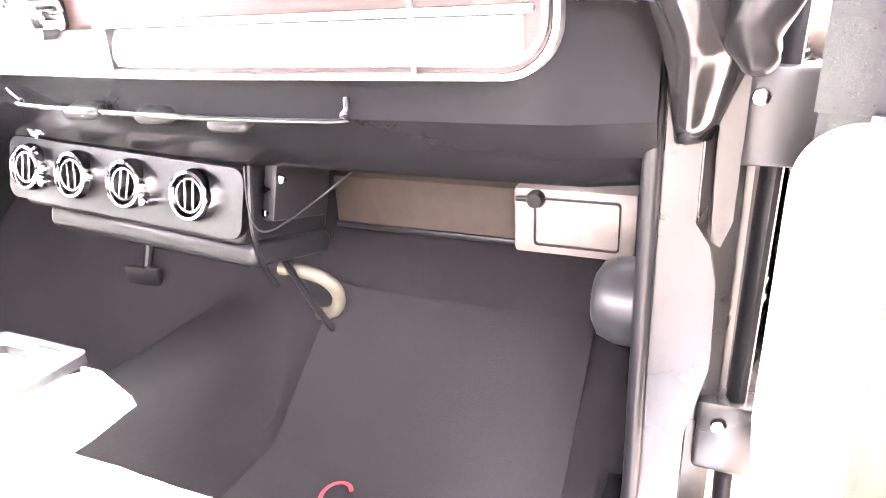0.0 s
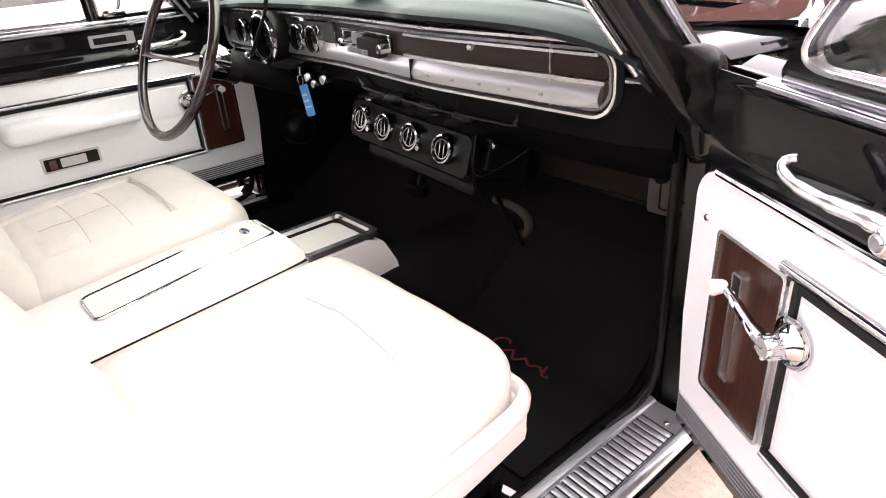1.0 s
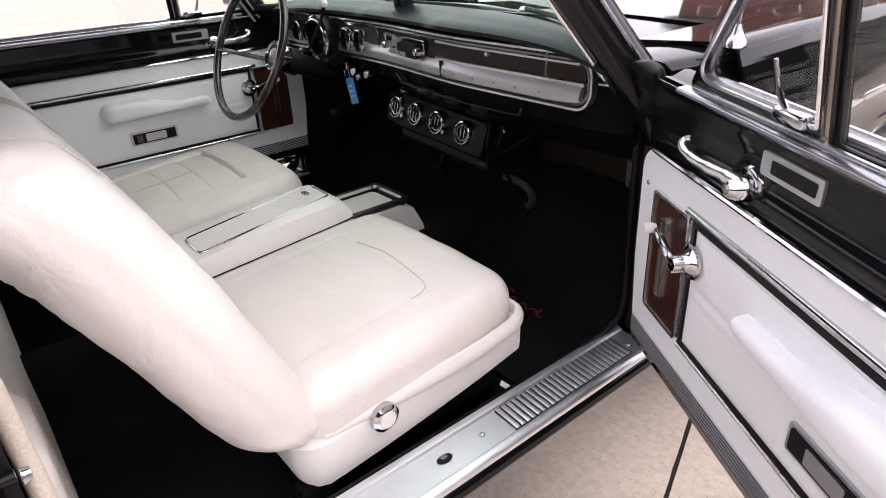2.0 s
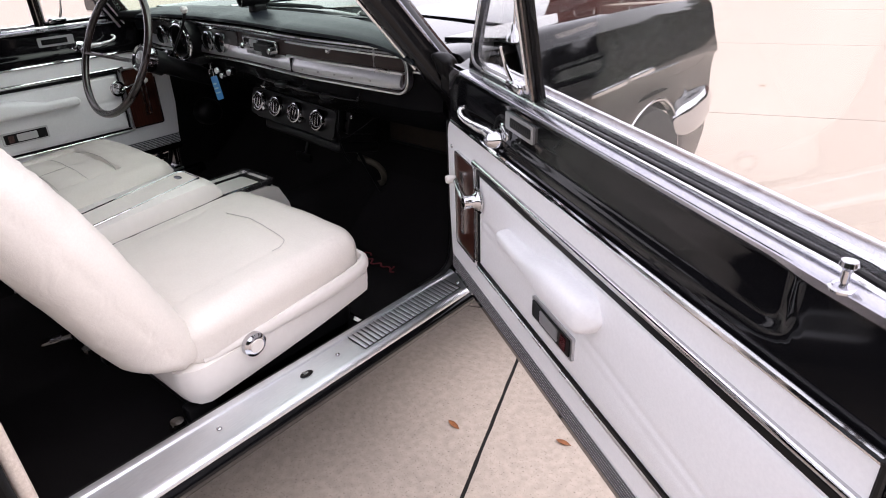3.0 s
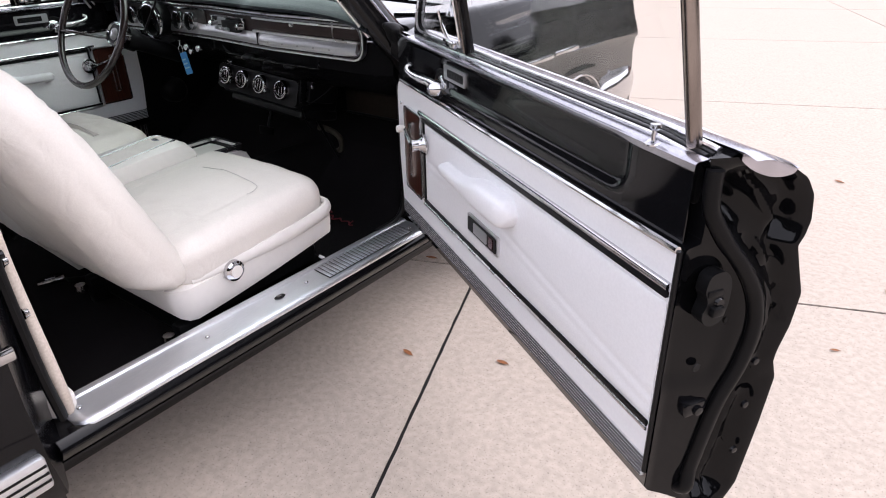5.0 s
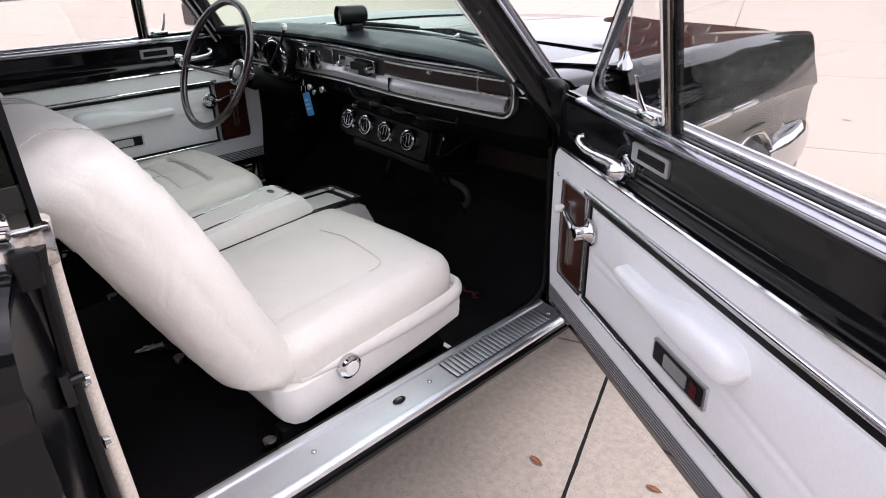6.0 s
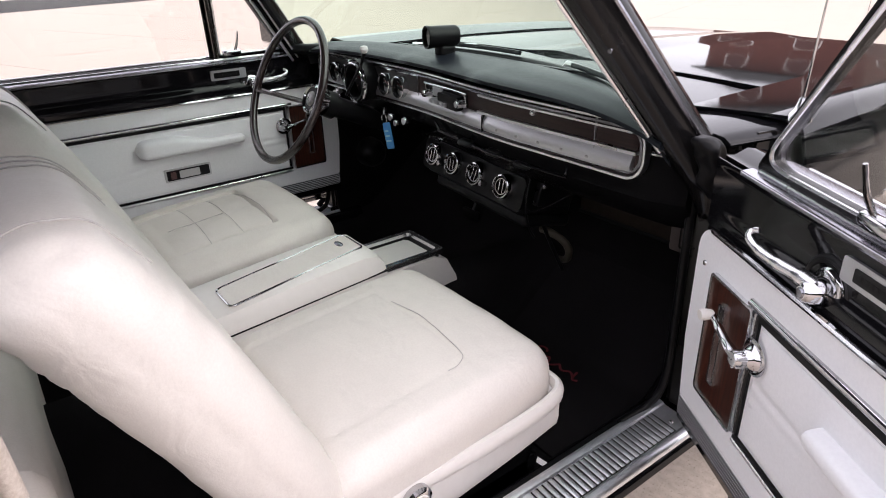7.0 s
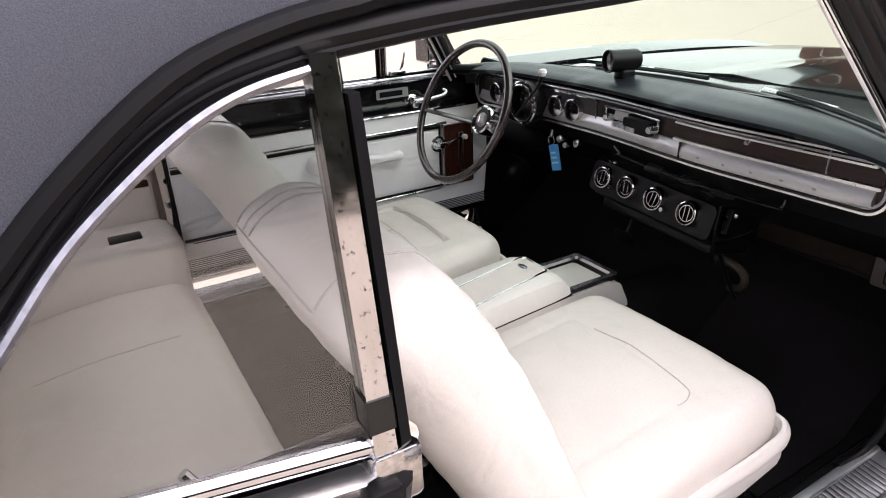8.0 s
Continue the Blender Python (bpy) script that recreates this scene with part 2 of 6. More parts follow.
def bevel(bm, width, segs=2, angle=30):
    edges = [e for e in bm.edges if len(e.link_faces) == 2 and e.calc_face_angle(0) > radians(angle)]
    if width > 0 and edges:
        bmesh.ops.bevel(bm, geom=edges, offset=width, segments=segs, profile=0.5, affect="EDGES", clamp_overlap=True)
    return bm


def box(lo, hi, r=0.0, segs=2, m=None, bm=None):
    bm2 = bmesh.new()
    bmesh.ops.create_cube(bm2, size=1)
    lo, hi = Vector(lo), Vector(hi)
    for v in bm2.verts:
        v.co = Vector([(a + b) / 2 + c * (b - a) for a, b, c in zip(lo, hi, v.co)])
    bevel(bm2, r, segs)
    if m is not None:
        bm2.transform(m)
    return join(bm, bm2)


def join(bm, other):
    if bm is None:
        return other
    me = bpy.data.meshes.new("tmp")
    other.to_mesh(me)
    other.free()
    bm.from_mesh(me)
    bpy.data.meshes.remove(me)
    return bm


def prism(outline, depth, r=0.0, segs=2, m=None):
    """A plate from an outline in x, y, thick along z from 0 to depth."""
    bm = bmesh.new()
    low = [bm.verts.new((x, y, 0)) for x, y in outline]
    high = [bm.verts.new((x, y, depth)) for x, y in outline]
    k = len(outline)
    bm.faces.new(low[::-1]), bm.faces.new(high)
    for i in range(k):
        bm.faces.new((low[i], low[(i + 1) % k], high[(i + 1) % k], high[i]))
    bevel(bm, r, segs)
    if m is not None:
        bm.transform(m)
    return bm


def rounded(w, h, r, n=6, cx=0.0, cy=0.0):
    """Outline of a rounded rectangle."""
    pts = []
    for qx, qy, a0 in ((1, 1, 0), (-1, 1, 90), (-1, -1, 180), (1, -1, 270)):
        for i in range(n + 1):
            a = radians(a0 + 90 * i / n)
            pts.append((cx + qx * (w / 2 - r) + r * math.cos(a), cy + qy * (h / 2 - r) + r * math.sin(a)))
    return pts


def filleted(corners, radii, n=6):
    """A polygon with rounded corners."""
    pts = []
    for i, (c, r) in enumerate(zip(corners, radii)):
        c = Vector(c)
        a, b = (Vector(corners[i - 1]) - c).normalized(), (Vector(corners[(i + 1) % len(corners)]) - c).normalized()
        cut = r / math.tan(a.angle(b) / 2)
        p, q = c + a * cut, c + b * cut
        for k in range(n + 1):
            t = k / n
            pts.append(tuple(p * (1 - t) ** 2 + c * 2 * t * (1 - t) + q * t * t))
    return pts


def ring(outer, inner, depth, r=0.0, m=None):
    """A frame between two outlines of equal count, thick along z."""
    bm = bmesh.new()
    k = len(outer)
    rows = [[bm.verts.new((x, y, z)) for x, y in o] for o, z in ((outer, 0), (outer, depth), (inner, depth), (inner, 0))]
    for a in range(4):
        for i in range(k):
            bm.faces.new((rows[a][i], rows[a][(i + 1) % k], rows[(a + 1) % 4][(i + 1) % k], rows[(a + 1) % 4][i]))
    bevel(bm, r, 2)
    if m is not None:
        bm.transform(m)
    return bm


def tube(points, radius, n=12, closed=False, flat=1.0, caps=True):
    """A rod along points; radius may be a list."""
    pts = [Vector(p) for p in points]
    bm = bmesh.new()
    k = len(pts)
    radii = radius if isinstance(radius, (list, tuple)) else [radius] * k
    rings, up = [], None
    for i, p in enumerate(pts):
        a = pts[(i - 1) % k] if (closed or i > 0) else p
        b = pts[(i + 1) % k] if (closed or i < k - 1) else p
        d = (b - a).normalized()
        if up is None:
            up = d.orthogonal().normalized() if abs(d.z) > 0.9 else Vector((0, 0, 1))
        side = d.cross(up).normalized()
        up = side.cross(d).normalized()
        rings.append([bm.verts.new(p + radii[i] * (math.cos(2 * math.pi * j / n) * side + flat * math.sin(2 * math.pi * j / n) * up)) for j in range(n)])
    for i in range(k if closed else k - 1):
        q, w = rings[i], rings[(i + 1) % k]
        for j in range(n):
            bm.faces.new((q[j], q[(j + 1) % n], w[(j + 1) % n], w[j]))
    if not closed and caps:
        bm.faces.new(rings[0][::-1]), bm.faces.new(rings[-1])
    return bm


def lathe(profile, n=32, m=None):
    """Turns a profile of (radius, z) round z."""
    bm = bmesh.new()
    rows = []
    for r, z in profile:
        rows.append([bm.verts.new((0, 0, z))] if r < 1e-6 else [bm.verts.new((r * math.cos(2 * math.pi * i / n), r * math.sin(2 * math.pi * i / n), z)) for i in range(n)])
    for a, b in zip(rows, rows[1:]):
        for i in range(n):
            f = [a[i % len(a)], a[(i + 1) % len(a)], b[(i + 1) % len(b)], b[i % len(b)]]
            f = [v for j, v in enumerate(f) if v not in f[:j]]
            if len(f) > 2:
                bm.faces.new(f)
    if m is not None:
        bm.transform(m)
    return bm


def loft(sections, closed=False, caps=False, m=None):
    """A skin through sections of equal count."""
    bm = bmesh.new()
    rows = [[bm.verts.new(p) for p in s] for s in sections]
    k = len(rows[0])
    for a, b in zip(rows, rows[1:]):
        for i in range(k if closed else k - 1):
            bm.faces.new((a[i], a[(i + 1) % k], b[(i + 1) % k], b[i]))
    if caps:
        bm.faces.new(rows[0]), bm.faces.new(rows[-1][::-1])
    if m is not None:
        bm.transform(m)
    return bm


def thick(bm, t):
    """Gives a sheet thickness along its normals."""
    bmesh.ops.recalc_face_normals(bm, faces=bm.faces)
    bmesh.ops.solidify(bm, geom=bm.faces[:], thickness=t)
    return bm


def mirrored(bm):
    bm.transform(Matrix.Diagonal((-1, 1, 1, 1)))
    return bm


def smooth_path(points, per=6, closed=False):
    """Catmull-Rom through points."""
    p = [Vector(q) for q in points]
    k = len(p)
    out = []
    for i in range(k if closed else k - 1):
        a, b, c, d = (p[(i - 1) % k] if closed or i else p[0]), p[i], p[(i + 1) % k], (p[(i + 2) % k] if closed or i + 2 < k else p[-1])
        for j in range(per):
            t = j / per
            out.append(0.5 * ((2 * b) + (c - a) * t + (2 * a - 5 * b + 4 * c - d) * t * t + (3 * b - a - 3 * c + d) * t ** 3))
    if not closed:
        out.append(p[-1])
    return out


def cushion(size, r, cuts=28, deform=None, m=None):
    """A padded block: a box of that size with corners of radius r, then shaped by deform(point, unit)."""
    bm = bmesh.new()
    bmesh.ops.create_cube(bm, size=2)
    bmesh.ops.subdivide_edges(bm, edges=bm.edges[:], cuts=cuts, use_grid_fill=True)
    half = Vector(size) / 2
    rad = r if isinstance(r, (list, tuple)) else (r, r, r)
    for v in bm.verts:
        u = v.co.copy()
        p = Vector([a * b for a, b in zip(u, half)])
        inner = Vector([max(-(h - q), min(h - q, c)) for c, h, q in zip(p, half, rad)])
        d = Vector([(c - i) / q for c, i, q in zip(p, inner, rad)])
        if d.length > 1e-6:
            big = max(abs(c) for c in d)
            d = d.normalized() * big
        p = inner + Vector([c * q for c, q in zip(d, rad)])
        v.co = deform(p, u) if deform else p
    if m is not None:
        bm.transform(m)
    return bm


def frame_at(origin, x, y, z):
    """A matrix from an origin and three axes."""
    return Matrix((Vector((*x, 0)), Vector((*y, 0)), Vector((*z, 0)), Vector((*origin, 1)))).transposed()


def seam(tree, start, aim, radius=0.0010):
    """A stitched line where rays from start points towards aim points meet a padded form."""
    pts = []
    for a, b in zip(start, aim):
        hit_at = tree.ray_cast(a, (b - a).normalized())[0]
        if hit_at is not None:
            pts.append(hit_at + (a - b).normalized() * radius * 0.7)
    return tube(pts, radius, 6)


# ---- ground: concrete slabs, skewed to the car ----
SLAB_TURN = radians(21)
ground_bm = bmesh.new()
bmesh.ops.create_grid(ground_bm, x_segments=1, y_segments=1, size=1500)
ground_bm.transform(Matrix.Translation((0, 0, -0.008)))
ground = tagged(part("ground", ground_bm, CONCRETE), "pale beige broom-finished concrete parking lot", "ground", kind="structure")
bed_bm = bmesh.new()
bmesh.ops.create_grid(bed_bm, x_segments=1, y_segments=1, size=26)
bed_bm.transform(Matrix.Rotation(SLAB_TURN, 4, "Z") @ Matrix.Translation((0, 0, -0.0045)))
part("joint_filler", bed_bm, JOINT, ground, "dark tar joint filler")
SLAB_X, SLAB_Y = 3.36, 2.84
slab_mesh = None
for ix in range(-6, 6):
    for iy in range(-7, 8):
        at = Matrix.Rotation(SLAB_TURN, 4, "Z") @ Matrix.Translation((0.868 + (ix + 0.5) * SLAB_X, 0.145 + (iy + 0.5) * SLAB_Y, 0))
        if slab_mesh is None:
            rim = []
            for k in range(240):
                side, q = k // 60, (k % 60) / 60 - .5
                ex, ey = SLAB_X / 2 - .0055 + .0022 * noise.noise((k * .7, 1, 3)), SLAB_Y / 2 - .0055 + .0022 * noise.noise((k * .7, 5, 3))
                rim.append(((q * 2 * ex, -ey), (ex, q * 2 * ey), (-q * 2 * ex, ey), (-ex, -q * 2 * ey))[side])
            slab = part("slab", prism(rim, .1, .004, 2, Matrix.Translation((0, 0, -.1))), CONCRETE, ground)
            slab_mesh = slab.data
        else:
            slab = new("slab", slab_mesh)
            slab.parent = ground
        slab.matrix_basis = at

# ---- car ----
car = thing("convertible_car", (0, -0.55, 0), "black two-door convertible, canvas top up and one door open", "car")

DOOR_PIVOT, DOOR_OPEN = (0.93, 0.10), radians(58.24)


def door_matrix(side, opened):
    """From s (rearwards), d (inwards), z to the world."""
    u = (math.sin(opened), -math.cos(opened), 0)
    n = (-math.cos(opened), -math.sin(opened), 0)
    m = frame_at((*DOOR_PIVOT, 0), u, n, (0, 0, 1))
    return m if side > 0 else Matrix.Diagonal((-1, 1, 1, 1)) @ m


def sided(bm, side):
    return bm if side > 0 else mirrored(bm)


# rockers, sill plates
for side in (1, -1):
    prof = [(.70, .27), (.712, .345), (.742, .351), (.836, .350), (.847, .341), (.851, .326), (.840, .306), (.800, .280), (.745, .236), (.70, .21)]
    rocker = part("rocker", sided(bevel(loft([[(x, y, z) for x, z in prof] for y in (0.14, -1.10)], True, True), 0.006), side), PAINT, car, "glossy black painted sill")
    plate_prof = [(.738, .350), (.738, .362), (.741, .3665), (.748, .3675), (.756, .3655), (.7585, .3615), (.762, .3612), (.820, .3568), (.8225, .3566), (.8255, .3588), (.832, .3582), (.838, .3552), (.842, .3480), (.842, .338)]
    plate = part("sill_plate", sided(bevel(loft([[(.742 + (x - .742) * w * (1 if side > 0 else .3), y, .340 + (z - .340) * h) for x, z in plate_prof] for y, w, h in ((.02, 1, 1), (-1.005, 1, 1), (-1.030, .985, .99), (-1.046, .92, .93), (-1.056, .80, .70), (-1.058, .78, .2))], True, True), .0006, 2, 25), side), ALUMINIUM, car, "brushed aluminium scuff plate")
    if side > 0:
        for y in (-.015, -.431, -.735, -1.03):
            part("screw", lathe([(0, .0032), (.003, .003), (.0052, .0012), (.0055, 0), (0, 0)], 14, Matrix.Translation((.789 if y < -.1 else .80, y, .3602 if y < -.1 else .359))), CHROME, plate)
        part("rib_bed", box((.7615, -.375, .357), (.8215, -.028, .3605), .0006, 2, Matrix.Translation((.791, 0, .360)) @ Matrix.Rotation(radians(6), 4, "Y") @ Matrix.Translation((-.791, 0, -.3586))), BLACK, plate)
        for i in range(25):
            y = -.037 - i * .0138
            part("rib", box((.7625, y - .0055, .3590), (.8205, y + .0050, .3622), .0012, 2, Matrix.Translation((.791, 0, .360)) @ Matrix.Rotation(radians(6), 4, "Y") @ Matrix.Translation((-.791, 0, -.3586))), ALUMINIUM, plate)
        part("oval_badge", lathe([(0, .0018), (.02, .0018), (.0225, 0)], 28, Matrix.Translation((.789, -.52, .3600)) @ Matrix.Diagonal((.42, .72, 1, 1))), BLACK, plate)
        for k in (-1, 0, 1):
            part("badge_bar", box((.7855 + k * .0035, -.527, .3605), (.7872 + k * .0035, -.513, .3624), .0003), CHROME, plate)
    # carpet edge strip inside the sill
    part("carpet_strip", sided(tube([(.728, y, .352) for y in np.linspace(.05, -1.03, 24)], .008, 8, flat=.6), side), ALUMINIUM if side < 0 else BLACK, plate)

# floor pan with tunnel and toe board
def floor_z(x, y):
    z = .262 + .16 * math.exp(-((x - .05) / .115) ** 4)
    if y > .10:
        z = max(z, .262 + (y - .10) * .80)
    edge = max(0, (abs(x) - .672) / .045)
    return max(z, .262 + .078 * min(1, edge) ** 2)

rows = []
for j in range(64):
    y = -1.32 + j * (1.92 / 63)
    rows.append([(x, y, floor_z(x, y) + .004 * noise.noise((x * 9, y * 9, 0))) for x in np.linspace(-.735, .735, 73)])
part("floor_carpet", thick(loft(rows), .012), CARPET, car, "black loop carpet")
part("firewall", box((-.74, .56, .2), (.74, .585, .94), .004), CARPET, car)
part("underbody", box((-.71, -1.5, .17), (.71, .75, .20), .01), INNER_PAINT, car)

# hinge pillars and kick panels
for side in (1, -1):
    outline = [(.753, .052), (.753, .57), (.838, .57), (.838, .155), (.838, .15), (.838, .115), (.830, .112), (.822, .085), (.796, .080), (.788, .056)]
    part("hinge_pillar", sided(prism(outline, .61, .006, 2, Matrix.Translation((0, 0, .34))), side), PILLAR, car, "black painted door pillar with dust and scuffs")
    path = smooth_path([(.747, .035, .93), (.748, .032, .75), (.749, .030, .55), (.750, .022, .42), (.744, -.01, .372), (.738, -.10, .362)], 6)
    part("door_seal", sided(tube(path, .0085, 10), side), RUBBER, car)
    path = smooth_path([(.845, .085, .92), (.842, .088, .75), (.840, .088, .55), (.838, .08, .42), (.845, .02, .345)], 6)
    part("outer_seal", sided(tube(path, .011, 10, flat=.7), side), RUBBER, car)
    wave = [(.757, .36), (.757, .945), (.776, .945), (.786, .86), (.787, .72), (.800, .70), (.808, .66), (.811, .58), (.802, .535), (.795, .50), (.795, .36)]
    part("pillar_flange", sided(prism(wave, .012, .004, 2, frame_at((0, .050, 0), (1, 0, 0), (0, 0, 1), (0, -1, 0))), side), PILLAR, car, "dusty wavy inner flange of the pillar")
    strip = [(.800, .70), (.797, .78), (.800, .90), (.807, .935), (.817, .90), (.816, .72), (.808, .695)]
    part("pillar_strip", sided(prism(strip, .010, .003, 2, frame_at((0, .060, 0), (1, 0, 0), (0, 0, 1), (0, -1, 0))), side), PILLAR, car)
    for z in (.48, .805):
        hinge = part("door_hinge", sided(box((.804, .070, z - .042), (.895, .107, z + .042), .006), side), PILLAR, car)
        part("hinge_bolt", sided(lathe([(0, .008), (.007, .007), (.008, 0), (0, 0)], 8, frame_at((.826, .071, z + .018), (1, 0, 0), (0, 0, 1), (0, -1, 0))), side), WORN_CHROME, hinge)
        part("hinge_pin", sided(tube([(.90, .105, z - .06), (.90, .105, z + .06)], .011, 12), side), WORN_CHROME, hinge)
    kick = part("kick_panel", sided(box((.738, .055, .30), (.752, .56, .93), .004), side), BLACK, car)
    part("kick_vent", sided(lathe([(0, .066), (.030, .064), (.046, .055), (.054, .036), (.056, 0), (0, 0)], 28, frame_at((.738, .205, .555), (0, 1, 0), (0, 0, 1.0), (-1, 0, 0))), side), VENT_GREY if side > 0 else BLACK, kick, "grey rounded vent cover")
part("vent_mark", box((.6715, .190, .560), (.6745, .212, .566), .001), PAPER, kick)

# windshield posts
def post_edge(z):
    k = (z - .95) / .35
    return Vector((.728 - .115 * k, -.069 - .25 * k, z))

for side in (1, -1):
    secs = []
    for z in list(np.linspace(.79, .88, 6)[:-1]) + list(np.linspace(.88, 1.36, 14)):
        e = post_edge(max(z, .88))
        f = 1 + max(0, .97 - max(z, .88)) * 1.6
        if z < .88:
            k = (.88 - z) / .09
            e = Vector((e.x + (.764 - e.x) * k, e.y + (.036 - e.y) * k ** .7, z))
            f *= 1 - .62 * k
        secs.append([e + Vector(o) * f for o in ((0, 0, 0), (.006, -.016, 0), (.024, -.022, 0), (.046, -.006, 0), (.064, .030, 0), (.062, .062, 0), (.048, .085, 0), (.020, .070, 0), (0, .035, 0))])
    pillar = part("windshield_pillar", sided(loft(secs, True, True), side), POST_PAINT, car, "dusty satin black windshield post", sharp=75)
    part("pillar_trim", sided(tube([post_edge(z) + Vector((.066, .034, 0)) for z in np.linspace(.955, 1.36, 10)], .0045, 8), side), DULL_CHROME, pillar, "dulled bright trim")
    part("glass_trim", sided(tube([post_edge(z) + Vector((-.005, -.013, 0)) for z in np.linspace(.925, 1.36, 10)], .0042, 8), side), BRIGHT, pillar, "bright inner edge trim")
    part("inner_trim", sided(tube([post_edge(z) + Vector((-.0075, .010, 0)) for z in np.linspace(.935, 1.36, 10)], .0030, 8), side), BRIGHT, pillar)
    for z in (1.105, 1.24):
        part("screw", sided(lathe([(0, .002), (.004, .0015), (.005, 0), (0, 0)], 10, frame_at(post_edge(z) + Vector((.036, -.0145, 0)), (1, 0, 0), (0, 0, 1), (.3, -1, 0))), side), DULL_CHROME, pillar)
    # cracked weatherstrip bunched up at the foot of the post
    def bunched(p, u):
        fold = .007 * math.sin(p.z * 95 + 5 * noise.noise((p.y * 22, p.z * 16, 1.7))) * (1 - .5 * abs(u.z))
        p.x += fold + .006 * noise.noise((p.y * 40, p.z * 40, 8))
        p.y += .55 * (p.z * -.9) + .006 * noise.noise((p.x * 40, p.z * 36, 3)) + fold * .5
        p.x *= 1 - .35 * max(0, -u.z)
        return p
    part("weatherstrip_end", sided(cushion((.042, .050, .120), (.016, .018, .020), 22, bunched, Matrix.Translation((.815, -.040, .910))), side), RUBBER, pillar, "cracked dusty black weatherstrip end")

def shield_point(a, b):
    """a from side to side, b from base to top."""
    lo = Vector((.748 * a, .205 - .275 * abs(a) ** 2.2, .978 - .015 * a * a))
    hi = Vector((.628 * a, -.24 - .09 * abs(a) ** 2.4, 1.365 - .035 * a * a))
    p = lo.lerp(hi, b)
    p.y += .035 * math.sin(math.pi * b)
    return p

part("windshield", thick(loft([[shield_point(a, b) for a in np.linspace(-1, 1, 41)] for b in np.linspace(0, 1, 9)]), .005), WINDSHIELD, car, "green-tinted curved windshield glass", shadow=False)
part("windshield_rubber", tube([shield_point(a, -.01) + Vector((0, -.004, .002)) for a in np.linspace(-1, 1, 41)], .020, 10, flat=.8), RUBBER, car)
part("windshield_bright_trim", tube([shield_point(a, -.03) + Vector((0, .026, -.002)) for a in np.linspace(-1, 1, 41)], .008, 8, flat=.7), CHROME, car)
part("header_rail", thick(loft([[shield_point(a, b) + Vector((0, -.012, -.004)) for a in np.linspace(-1, 1, 31)] for b in (.93, .97, 1.03, 1.08)]), .022), BLACK, car, "black header rail above the windshield")

# cowl, hood, fenders
cowl_rows = []
for t in np.linspace(0, 1, 5):
    cowl_rows.append([shield_point(a, -.03) * (1 - t) + Vector((.70 * a, .435 - .05 * abs(a) ** 3, .962 - .016 * a * a)) * t for a in np.linspace(-1, 1, 31)])
cowl = part("cowl_panel", thick(loft(cowl_rows), .006), PAINT, car)
def hood_point(a, y):
    t = (y - .435) / 1.23
    z = .964 - .055 * t ** 1.6 - .010 * abs(a) ** 3 + .010 * max(0, 1 - abs(a) / .22) ** 1
    return Vector((.635 * a * (1 - .03 * t), y, z))

part("hood", thick(loft([[hood_point(a, y) for a in np.linspace(-1, 1, 49)] for y in np.linspace(.437, 1.66, 24)]), .010), PAINT, car, "long glossy black hood with a low centre crease")

def fender_section(y, side=1):
    t = (y - .15) / 1.62
    w = 1 - .085 * t ** 2
    top = .967 - .078 * t ** 2.6
    prof = [(.640, top - .008), (.72, top - .003), (.80, top + .002), (.845, top + .004), (.862, top - .008), (.874, top - .040), (.890, top - .10), (.912, top - .16), (.918, top - .185), (.905, top - .20), (.900, top - .26)]
    arch = 0.0
    r = .325
    if abs(y - .94) < r:
        arch = .33 + math.sqrt(r * r - (y - .94) ** 2) * .98
    low = max(.36 - .14 * max(0.0, min(1.0, (y - .30) / .30)), arch)
    base = prof[-1][1]
    for k in range(1, 6):
        z = base + (low - base) * k / 5
        x = .900 + .010 * math.sin(math.pi * k / 5) - .03 * max(0, (.40 - z) / .2)
        prof.append((x, z))
    prof.append((prof[-1][0] - .02, low + .002))
    return [(x * w, y, z) for x, z in prof]

